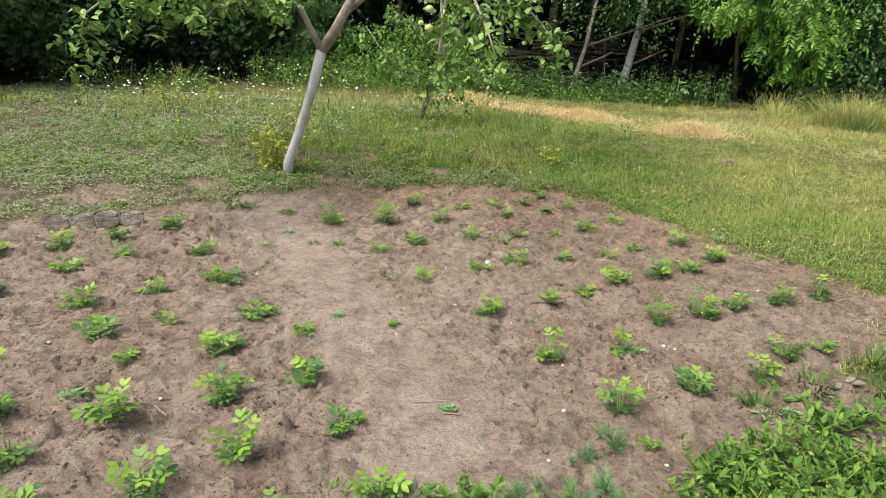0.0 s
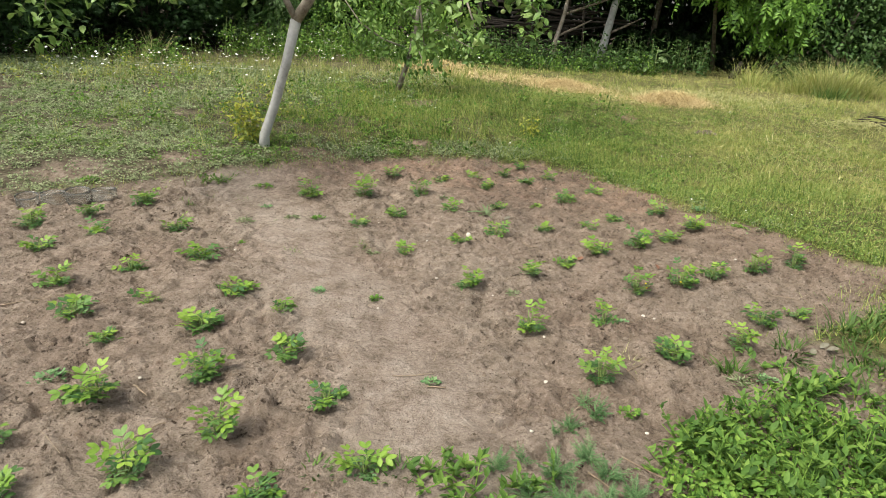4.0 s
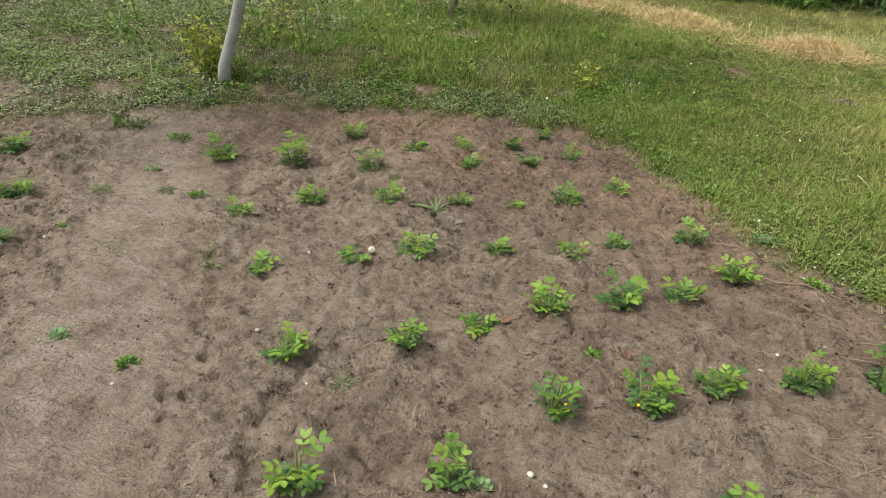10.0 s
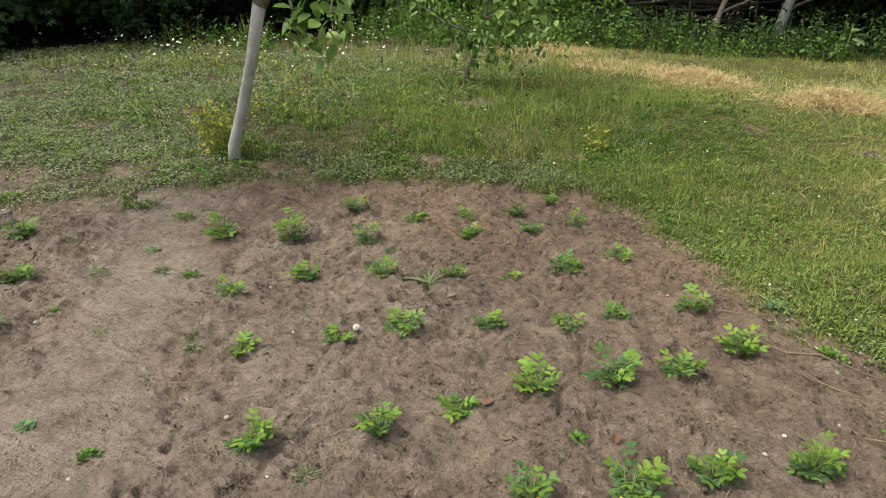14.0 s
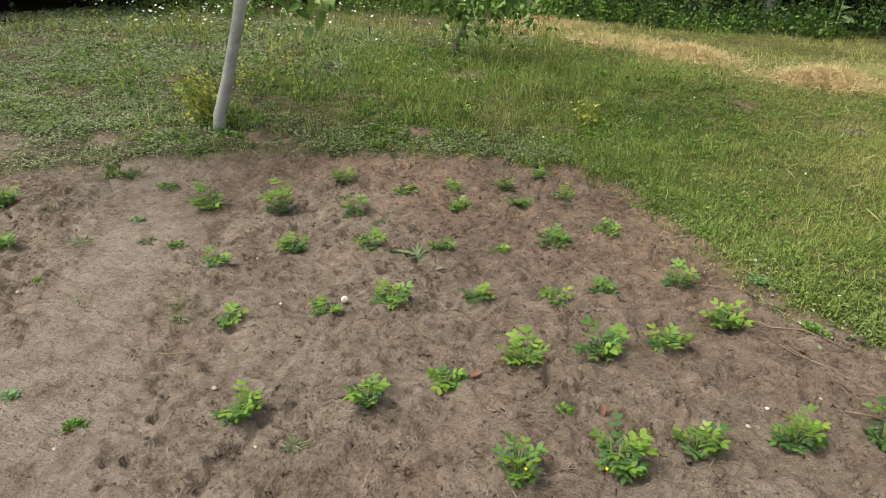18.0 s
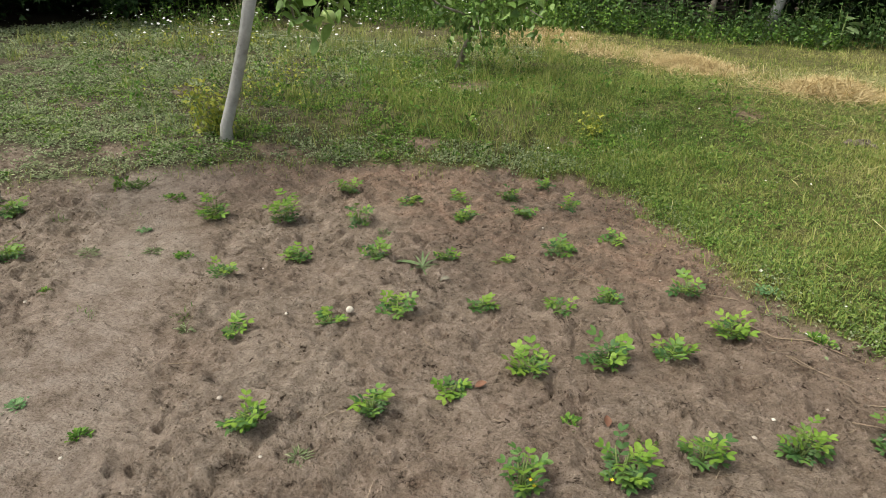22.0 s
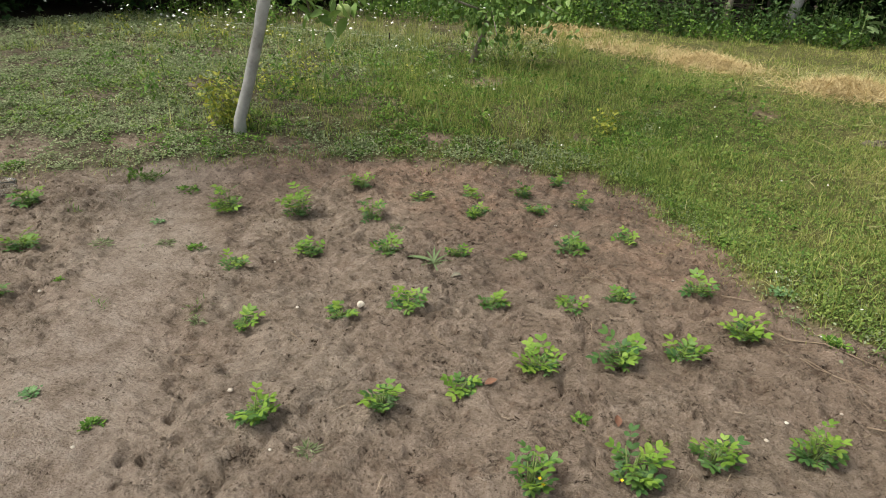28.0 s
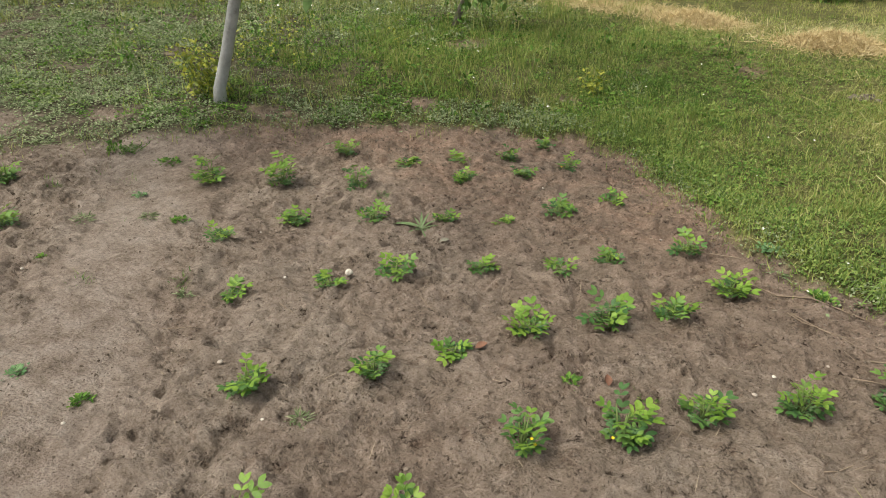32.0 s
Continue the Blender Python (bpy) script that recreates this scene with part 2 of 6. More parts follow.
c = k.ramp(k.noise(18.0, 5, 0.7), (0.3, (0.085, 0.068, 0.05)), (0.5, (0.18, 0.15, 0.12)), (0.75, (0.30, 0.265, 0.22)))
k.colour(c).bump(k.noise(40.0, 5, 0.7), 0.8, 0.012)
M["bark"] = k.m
k = Mat("apple_bark", 0.9, 0.15)
k.colour(k.ramp(k.noise(14.0, 5, 0.7), (0.3, (0.14, 0.115, 0.09)), (0.5, (0.26, 0.23, 0.19)), (0.7, (0.37, 0.35, 0.31)))).bump(k.noise(40.0, 5, 0.7), 0.7, 0.01)
M["apple_bark"] = k.m
k = Mat("grey_wood", 0.9, 0.15)
k.colour(k.ramp(k.math("ADD", k.math("MULTIPLY", k.island(), 0.5), k.math("MULTIPLY", k.noise(14.0, 5), 0.5)), (0.2, (0.025, 0.021, 0.018)), (0.55, (0.05, 0.043, 0.036)), (0.85, (0.125, 0.11, 0.097)))).bump(k.noise(50.0, 4), 0.6, 0.006)
M["pole"] = k.m
k = Mat("apple_skin", 0.35, 0.45)
k.colour(k.ramp(k.noise(14.0, 3), (0.3, (0.30, 0.42, 0.12)), (0.6, (0.42, 0.52, 0.20)), (0.8, (0.52, 0.58, 0.30))))
M["apple"] = k.m
k = Mat("white_petal", 0.6)
k.colour(k.ramp(k.island(), (0.0, (0.62, 0.62, 0.58)), (1.0, (0.86, 0.86, 0.82))))
M["petal"] = k.m
k = Mat("yellow_petal", 0.5)
k.colour(k.ramp(k.noise(30.0), (0.3, (0.72, 0.50, 0.02)), (0.7, (0.85, 0.66, 0.05))))
M["yellow"] = k.m
k = Mat("snail_shell", 0.45)
k.colour(k.ramp(k.noise(60.0, 3), (0.3, (0.55, 0.48, 0.38)), (0.6, (0.74, 0.69, 0.60)))).bump(k.noise(150.0), 0.3, 0.002)
M["shell"] = k.m
k = Mat("dead_leaf", 0.7)
k.colour(k.ramp(k.noise(40.0, 4), (0.3, (0.11, 0.05, 0.032)), (0.7, (0.22, 0.11, 0.066))))
M["dead_leaf"] = k.m
k = Mat("withered_leaf", 0.8)
k.colour(k.ramp(k.noise(35.0, 4), (0.3, (0.11, 0.10, 0.07)), (0.7, (0.23, 0.22, 0.17))))
M["withered"] = k.m
k = Mat("clear_plastic", 0.22, 0.5)
k.b.inputs["Transmission Weight"].default_value = 0.9
k.b.inputs["IOR"].default_value = 1.25
k.colour(k.ramp(k.noise(12.0, 4), (0.35, (0.62, 0.60, 0.54)), (0.7, (0.86, 0.88, 0.86)))).bump(k.noise(20.0, 2), 0.2, 0.005)
M["plastic"] = k.m
k = Mat("pebble", 0.85)
k.colour(k.ramp(k.each(), (0.0, (0.42, 0.36, 0.30)), (1.0, (0.72, 0.68, 0.60)))).bump(k.noise(90.0), 0.4, 0.003)
M["pebble"] = k.m
k = Mat("soil_clod", 0.95, 0.1)
k.colour(k.ramp(k.math("ADD", k.math("MULTIPLY", k.island(), 0.4), k.math("MULTIPLY", k.noise(45.0, 5), 0.6)), (0.22, (0.09, 0.068, 0.051)), (0.5, (0.18, 0.142, 0.111)), (0.8, (0.27, 0.222, 0.178)))).bump(k.noise(120.0, 4), 0.8, 0.008)
M["clod"] = k.m
k = Mat("cord", 0.7)
k.colour(k.ramp(k.noise(30.0), (0.3, (0.45, 0.48, 0.38)), (0.7, (0.68, 0.70, 0.62))))
M["cord"] = k.m
k = Mat("rock_debris", 0.9)
k.colour(k.ramp(k.noise(20.0, 4), (0.3, (0.08, 0.065, 0.05)), (0.7, (0.26, 0.22, 0.17))))
M["debris"] = k.m


# ---- mesh helpers ----
def mesh_of(name, verts, faces, mat, smooth=False):
    """A mesh from arrays; faces: an n x 3 or n x 4 array, or a list of such arrays."""
    me = bpy.data.meshes.new(name)
    groups = faces if isinstance(faces, list) else [faces]
    verts = np.asarray(verts, np.float32).reshape(-1, 3)
    loops = np.concatenate([np.asarray(f, np.int32).ravel() for f in groups])
    sizes = np.concatenate([np.full(len(f), np.shape(f)[1], np.int32) for f in groups])
    me.vertices.add(len(verts))
    me.vertices.foreach_set("co", verts.ravel())
    me.loops.add(len(loops))
    me.loops.foreach_set("vertex_index", loops)
    me.polygons.add(len(sizes))
    me.polygons.foreach_set("loop_start", np.r_[0, np.cumsum(sizes)[:-1]].astype(np.int32))
    me.polygons.foreach_set("use_smooth", np.full(len(sizes), smooth))
    me.update(calc_edges=True)
    me.materials.append(mat)
    return me


def vert_values(me, name, values):
    me.attributes.new(name, "FLOAT", "POINT").data.foreach_set("value", np.asarray(values, np.float32))


def child(name, me, parent, label="", m=None, kind=""):
    ob = new(name, me)
    ob.parent = parent
    if m is not None:
        ob.matrix_basis = m
    return tagged(ob, label, kind=kind) if label or kind else ob


def thing(name, label, category, at=(0, 0, 0), group="", kind="", data=None):
    ob = new(name, data)
    ob.location = at
    return tagged(ob, label, category, group, kind)


def turns(yaw, pitch, roll):
    """Rotation matrices, n x 3 x 3: y of a leaf points along yaw (0: +y) and is raised by pitch."""
    cy, sy, cp, sp, cr, sr = np.cos(yaw), np.sin(yaw), np.cos(pitch), np.sin(pitch), np.cos(roll), np.sin(roll)
    o, i = np.zeros_like(cy), np.ones_like(cy)
    rz = np.stack([cy, -sy, o, sy, cy, o, o, o, i], -1).reshape(-1, 3, 3)
    rx = np.stack([i, o, o, o, cp, -sp, o, sp, cp], -1).reshape(-1, 3, 3)
    ry = np.stack([cr, o, sr, o, i, o, -sr, o, cr], -1).reshape(-1, 3, 3)
    return rz @ rx @ ry


def scatter(template, at, rot, size):
    """Copies of a template (verts, tris) as one array pair."""
    tv, tf = template
    n = len(at)
    size = np.asarray(size, float)
    size = size[:, None, None] if size.ndim == 1 else size[:, None, :]
    v = np.einsum("nij,nkj->nki", rot, tv[None] * size) + at[:, None, :]
    f = tf[None] + (np.arange(n) * len(tv))[:, None, None]
    return v.reshape(-1, 3), f.reshape(-1, tf.shape[1])


def leaf_shape(width, widest=0.45, fold=0.12, droop=0.12, rows=2):
    """A pointed leaf of length 1 along +y, folded at its midrib."""
    ys = np.linspace(0, 1, rows + 2)
    prof = np.interp(ys, [0, widest * 0.45, widest, 0.8, 1], [0.0, 0.72, 1.0, 0.55, 0.0]) * width / 2
    v, f = [], []
    for y, w in zip(ys, prof):
        z = -droop * y * y
        v += [(0, y, z), (-w, y, z + fold * w * 2), (w, y, z + fold * w * 2)]
    for r in range(rows + 1):
        a, b = 3 * r, 3 * r + 3
        if r == 0:
            f += [(a, b, b + 1), (a, b + 2, b)]
        elif r == rows:
            f += [(a, b, a + 1), (a, a + 2, b)]
        else:
            f += [(a, b, b + 1), (a, b + 1, a + 1), (a, a + 2, b + 2), (a, b + 2, b)]
    return np.array(v, float), np.array(f, int)


def joined(*parts):
    """Several (verts, tris) as one."""
    vs, fs, n = [], [], 0
    for v, f in parts:
        vs.append(v), fs.append(f + n)
        n += len(v)
    return np.concatenate(vs), np.concatenate(fs)


def moved(shape, m, s=1.0):
    v, f = shape
    a = np.array(m)
    return (v * s) @ a[:3, :3].T + a[:3, 3], f


def tube(path, radii, sides=8, cap=True):
    """A tapered tube along a list of points."""
    path = [Vector(p) for p in path]
    v, f = [], []
    for i, p in enumerate(path):
        d = (path[min(i + 1, len(path) - 1)] - path[max(i - 1, 0)]).normalized()
        u = d.orthogonal().normalized() if i == 0 else (u - d * u.dot(d)).normalized()
        w = d.cross(u)
        for s in range(sides):
            a = 2 * math.pi * s / sides
            v.append(tuple(p + (u * math.cos(a) + w * math.sin(a)) * radii[i]))
    for i in range(len(path) - 1):
        for s in range(sides):
            a, b = i * sides + s, i * sides + (s + 1) % sides
            f += [(a, b, b + sides), (a, b + sides, a + sides)]
    if cap:
        e = (len(path) - 1) * sides
        f += [(e, e + s, e + s + 1) for s in range(1, sides - 1)]
        f += [(0, s + 1, s) for s in range(1, sides - 1)]
    return np.array(v, float), np.array(f, int)


def bent(a, b, sag=0.0, n=7, wob=0.0, r=None):
    """Points from a to b with a sag and a little wobble."""
    r = r or random
    a, b = Vector(a), Vector(b)
    out = []
    for i in range(n):
        t = i / (n - 1)
        p = a.lerp(b, t)
        p.z += sag * 4 * t * (1 - t)
        if 0 < i < n - 1:
            p += Vector((r.uniform(-wob, wob), r.uniform(-wob, wob), r.uniform(-wob, wob)))
        out.append(p)
    return out


def lattice(x, y, scale, seed):
    """Smooth value noise in 0..1, for arrays."""
    table = np.random.default_rng(seed).random((256, 256))
    px, py = np.asarray(x) * scale + 1000.3, np.asarray(y) * scale + 1000.7
    ix, iy = np.floor(px).astype(int), np.floor(py).astype(int)
    fx, fy = px - ix, py - iy
    fx, fy = fx * fx * (3 - 2 * fx), fy * fy * (3 - 2 * fy)
    q = lambda a, b: table[(ix + a) % 256, (iy + b) % 256]
    return (q(0, 0) * (1 - fx) + q(1, 0) * fx) * (1 - fy) + (q(0, 1) * (1 - fx) + q(1, 1) * fx) * fy


def step(a, b, v):
    t = np.clip((np.asarray(v, float) - a) / (b - a), 0, 1)
    return t * t * (3 - 2 * t)


# ---- the ground ----
BED = [(-5.5, 3.4), (-3.2, 4.1), (-2.42, 4.7), (-1.88, 4.94), (-1.31, 5.32), (-0.49, 5.93), (0.35, 6.14), (1.22, 6.6), (1.68, 6.15),
       (2.02, 5.5), (2.44, 4.84), (2.79, 4.48), (3.14, 4.01), (3.39, 3.69), (2.86, 3.25), (2.55, 2.95), (1.95, 2.42), (1.62, 2.08),
       (1.36, 1.88), (1.26, 1.64), (0.95, 1.56), (0.62, 1.42), (0.35, 1.26), (0.0, 1.1), (-0.7, 0.9), (-2.0, 0.7), (-5.5, 0.7)]
TRACK = [(0.75, 1.2), (0.52, 1.75), (0.38, 2.25), (0.03, 2.75), (-0.3, 3.3), (-0.68, 4.07), (-1.1, 4.7), (-1.45, 5.15)]
BARE = [(-2.11, 5.34, 0.26), (-2.88, 4.9, 0.42), (-0.93, 5.84, 0.3), (-0.05, 6.5, 0.22), (-0.2, 8.2, 0.28), (2.52, 8.52, 0.2), (0.96, 7.25, 0.15)]


def outside_bed(x, y):
    """Signed distance to the bed's edge, positive outside."""
    x, y = np.asarray(x, float), np.asarray(y, float)
    best, inside = np.full(x.shape, 1e9), np.zeros(x.shape, bool)
    for (ax, ay), (bx, by) in zip(BED, BED[1:] + BED[:1]):
        dx, dy = bx - ax, by - ay
        t = np.clip(((x - ax) * dx + (y - ay) * dy) / (dx * dx + dy * dy), 0, 1)
        best = np.minimum(best, np.hypot(x - ax - t * dx, y - ay - t * dy))
        if ay != by:
            inside ^= ((ay > y) != (by > y)) & (x < dx * (y - ay) / dy + ax)
    return np.where(inside, -best, best)


def track_at(x, y):
    best = np.full(np.shape(x), 1e9)
    for (ax, ay), (bx, by) in zip(TRACK, TRACK[1:]):
        dx, dy = bx - ax, by - ay
        t = np.clip(((x - ax) * dx + (y - ay) * dy) / (dx * dx + dy * dy), 0, 1)
        best = np.minimum(best, np.hypot(x - ax - t * dx, y - ay - t * dy))
    return best


def soil_share(x, y):
    x, y = np.asarray(x, float), np.asarray(y, float)
    d = outside_bed(x, y) + 0.16 * (lattice(x, y, 4.0, 3) - 0.5) + 0.10 * (lattice(x, y, 13.0, 4) - 0.5)
    s = 1 - step(-0.05, 0.06, d)
    s = np.maximum(s, (1 - step(0.75, 1.15, np.hypot((x - 1.75) / 1.5, (y - 1.75) / 1.35) + 0.35 * (lattice(x, y, 3.0, 6) - 0.5))) * (1 - step(2.9, 3.4, y - 0.2 * (x - 2))))
    for bx, by, r in BARE:
        s = np.maximum(s, 0.9 * (1 - step(0.5, 1.1, np.hypot(x - bx, (y - by) * 1.4) / r + 0.5 * (lattice(x, y, 5.0, 5) - 0.5))))
    return s


def dry_share(x, y):
    x, y = np.asarray(x, float), np.asarray(y, float)
    d = 0.11 + 0.36 * step(1.2, 6.0, x) + 0.2 * step(9.5, 13.0, y) * step(-3.0, 1.5, x)
    d = d + 0.55 * (lattice(x, y, 0.8, 8) - 0.5) + 0.45 * (lattice(x, y, 2.9, 9) - 0.5)
    d = d - 0.16 * np.exp(-((x - 0.6) / 1.9) ** 2 - ((y - 7.6) / 1.6) ** 2) - 0.12 * np.exp(-(outside_bed(x, y) / 0.5) ** 2)
    d = d + 0.34 * np.exp(-((x - 2.9) / 1.6) ** 2 - ((y - 10.0) / 1.5) ** 2)
    return np.clip(d, -0.3, 1)


def land(x, y):
    """Height of the ground without its fine relief."""
    x, y = np.asarray(x, float), np.asarray(y, float)
    h = -0.02 + 0.30 * step(4.0, 9.5, y) + 0.08 * step(6, 9, y) * (1 - step(-0.5, 2.5, x))
    h = h + 0.085 * step(4.6, 5.5, y) * (1 - step(6.5, 9.5, y)) * (1 - step(-1.6, -0.2, x))
    h = h - 0.105 * step(5.1, 6.4, y) * (1 - step(7.5, 9.5, y)) * step(0.2, 1.2, x)
    h = h + 0.022 * step(1.3, 2.0, x) * step(3.4, 4.0, y) * (1 - step(5.0, 6.0, y))
    return h + 0.05 * (lattice(x, y, 0.5, 11) - 0.5) * step(5, 7, np.hypot(x, y - 1))


PITS = [(float(a), float(b), float(r), float(d)) for a, b, r, d in zip(rng.uniform(-3.4, 3.3, 620), rng.uniform(1.2, 6.3, 620), rng.uniform(0.018, 0.06, 620), rng.uniform(0.006, 0.024, 620))]


def relief(x, y):
    """Fine relief of the dug soil."""
    x, y = np.asarray(x, float), np.asarray(y, float)
    s = soil_share(x, y)
    rough = 0.25 + 0.75 * step(0.12, 0.42, track_at(x, y) + 0.12 * (lattice(x, y, 3.0, 21) - 0.5))
    h = 0.046 * (lattice(x, y, 2.4, 12) - 0.5) + rough * (0.036 * (lattice(x, y, 7.0, 13) - 0.5) + 0.028 * (lattice(x, y, 17.0, 14) - 0.5) + 0.018 * (lattice(x, y, 38.0, 15) - 0.5))
    h = h + rough * 0.020 * np.maximum(0, lattice(x, y, 11.0, 16) - 0.72) / 0.28
    h = h - 0.028 * np.exp(-((outside_bed(x, y) + 0.05) / 0.045) ** 2) * step(0.4, 1.4, x) * step(2.6, 3.2, y)     # the spade-cut edge of the lawn
    return s * h - 0.012 * s + (1 - s) * 0.02 * (lattice(x, y, 5.0, 17) - 0.5)


def height(x, y):
    return float(land(x, y) + relief(x, y))


def graded(lo, hi, pitch, far):
    mid = np.arange(lo, hi + 1e-6, pitch)
    out, s = [], pitch
    while not out or out[-1] < far:
        s = min(s * 1.16, 60.0)
        out.append((out[-1] if out else 0) + s)
    out = np.array(out)
    return np.r_[lo - out[::-1], mid, hi + out]


gx, gy = graded(-3.2, 3.5, 0.0118, 420.0), graded(1.3, 6.7, 0.0118, 420.0)
GX, GY = np.meshgrid(gx, gy)
GZ = land(GX, GY) + relief(GX, GY)
# ragged crevices between the dug lumps
lumpy = soil_share(GX, GY) * (0.12 + 0.88 * step(0.15, 0.45, track_at(GX, GY)))
for sc, seed, deep, thin in ((6.0, 181, 0.036, 0.05), (11.0, 183, 0.028, 0.06), (19.0, 187, 0.018, 0.07)):
    wx, wy = GX + 0.05 * (lattice(GX, GY, 16.0, seed + 20) - 0.5), GY + 0.05 * (lattice(GX, GY, 16.0, seed + 21) - 0.5)
    rift = np.exp(-((lattice(wx, wy, sc, seed) - 0.5) / thin) ** 2) * step(0.53, 0.68, lattice(GX, GY, 3.6, seed + 1) * 0.6 + lattice(GX, GY, 9.0, seed + 30) * 0.4)
    GZ = GZ - deep * lumpy * rift
# small sharp holes among the wider dents
PITS += [(float(a), float(c), float(q), float(e)) for a, c, q, e in zip(rng.uniform(-3.2, 3.2, 900), rng.uniform(1.4, 6.2, 900), rng.uniform(0.010, 0.022, 900), rng.uniform(0.015, 0.045, 900))]
for px, py, pr, pd in PITS:
    if float(outside_bed(px, py)) < -0.05:
        pd *= 0.35 if float(track_at(px, py)) < 0.2 else 1.0
        i0, i1 = np.searchsorted(gx, (px - 3 * pr, px + 3 * pr))
        j0, j1 = np.searchsorted(gy, (py - 3 * pr, py + 3 * pr))
        q = ((GX[j0:j1, i0:i1] - px) ** 2 + (GY[j0:j1, i0:i1] - py) ** 2) / pr ** 2
        GZ[j0:j1, i0:i1] += -pd * np.exp(-q * 1.6) + 0.45 * pd * np.exp(-(np.sqrt(q) - 1.35) ** 2 * 7)
ny, nx = GX.shape
ii = (np.arange(ny - 1)[:, None] * nx + np.arange(nx - 1)[None]).ravel()
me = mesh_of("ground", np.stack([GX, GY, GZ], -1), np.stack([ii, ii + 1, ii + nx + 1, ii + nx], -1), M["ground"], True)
vert_values(me, "soil", soil_share(GX, GY).ravel())
vert_values(me, "path", ((1 - step(0.06, 0.52, track_at(GX, GY) + 0.35 * (lattice(GX, GY, 2.2, 23) - 0.5) + 0.14 * (lattice(GX, GY, 7.0, 28) - 0.5))) * 0.9).ravel())
vert_values(me, "far_red", (step(4.4, 5.9, GY + 0.5 * GX * 0.3 + 0.8 * (lattice(GX, GY, 1.3, 24) - 0.5)) * step(-2.2, -0.6, GX)).ravel())
vert_values(me, "loose", step(0.5, 2.3, GX + 0.9 * (lattice(GX, GY, 1.1, 29) - 0.5) + 0.3 * (lattice(GX, GY, 4.0, 33) - 0.5)).ravel())
vert_values(me, "dry", dry_share(GX, GY).ravel())
vert_values(me, "worn", ((1 - step(-1.6, 0.6, GX + 1.2 * (lattice(GX, GY, 1.1, 25) - 0.5))) * (1 - 0.5 * step(9, 11, GY))).ravel())
# where the floor colour takes on the shade under trees and bushes
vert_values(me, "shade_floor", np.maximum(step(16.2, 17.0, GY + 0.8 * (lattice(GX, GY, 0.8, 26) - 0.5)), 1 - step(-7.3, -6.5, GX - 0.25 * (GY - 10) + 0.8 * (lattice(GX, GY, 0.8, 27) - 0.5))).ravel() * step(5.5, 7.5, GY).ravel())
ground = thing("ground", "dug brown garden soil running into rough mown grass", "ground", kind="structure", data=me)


# ---- leaf templates ----
OVATE = leaf_shape(0.62, 0.42, 0.12, 0.15, 2)
OVATE_LOW = leaf_shape(0.62, 0.45, 0.12, 0.12, 1)
ROUND = leaf_shape(0.75, 0.55, 0.08, 0.05, 1)
OBOVATE = (np.array([(0, 0, 0), (-0.19, 0.28, 0.03), (0, 0.3, 0), (0.19, 0.28, 0.03), (-0.265, 0.58, 0.055), (0, 0.6, 0), (0.265, 0.58, 0.055), (-0.14, 0.87, 0.0), (0, 1.0, -0.06), (0.14, 0.87, 0.0)], float),
           np.array([(0, 2, 1), (0, 3, 2), (1, 2, 5), (1, 5, 4), (2, 3, 6), (2, 6, 5), (4, 5, 8), (4, 8, 7), (5, 6, 9), (5, 9, 8)]))


def pinnate(pairs, leaf, gap, size, end=True, droop=0.25):
    """A compound leaf of length about 1: leaflets in pairs along a midrib."""
    out = []
    for i in range(pairs):
        y = 0.3 + gap * i
        for s in (-1, 1):
            out.append(moved(leaf, pose(0, y, -droop * y * y, -18, 0, -s * 62), size))
    if end:
        y = 0.3 + gap * pairs
        out.append(moved(leaf, pose(0, y, -droop * y * y, -20, 0, 0), size * 1.05))
    out.append(tube([(0, 0, 0), (0, 0.5, -droop * 0.25), (0, 0.3 + gap * pairs, -droop * (0.3 + gap * pairs) ** 2)], [0.012, 0.01, 0.006], 3, False))
    return joined(*out)


KITE = (np.array([(0, 0, 0), (-0.24, 0.48, 0.05), (0, 1, -0.15), (0.24, 0.48, 0.05)], float), np.array([(0, 2, 1), (0, 3, 2)]))
WALNUT = pinnate(3, leaf_shape(0.42, 0.5, 0.1, 0.25, 1), 0.21, 0.40)
ASH = pinnate(4, KITE, 0.15, 0.26)
LOBE = (np.array([(0, 0, 0), (-0.22, 0.45, 0.04), (0, 1, -0.15), (0.22, 0.45, 0.04)], float), np.array([(0, 2, 1), (0, 3, 2)]))
MAPLE = joined(*[moved(LOBE, pose(0, 0.25, 0, 0, 0, a), s) for a, s in ((0, 0.75), (48, 0.62), (-48, 0.62), (95, 0.42), (-95, 0.42))])
BLADE = (np.array([(-0.5, 0, 0), (0.5, 0, 0), (-0.4, 0.10, 0.5), (0.4, 0.10, 0.5), (0, 0.42, 1.0)], float), np.array([(0, 1, 3), (0, 3, 2), (2, 3, 4)]))


def blades(x, y, tall, wide, lean=0.5, seed=1, z=None):
    """Grass blades at places; tall and wide are arrays."""
    r = np.random.default_rng(seed)
    n = len(x)
    at = np.stack([x, y, (land(x, y) + relief(x, y) - 0.004) if z is None else z], -1)
    rot = turns(r.uniform(0, 6.283, n), r.normal(0, lean, n), r.normal(0, 0.2, n))
    return scatter(BLADE, at, rot, np.stack([wide, tall, tall], -1))


def stuff(name, label, category, shape, mat, dry=None):
    me = mesh_of(name, shape[0], shape[1], mat)
    if dry is not None:
        vert_values(me, "dry", dry_share(shape[0][:, 0], shape[0][:, 1]) if dry is True else np.full(len(shape[0]), dry))
    return thing(name, label, category, kind="stuff", data=me)


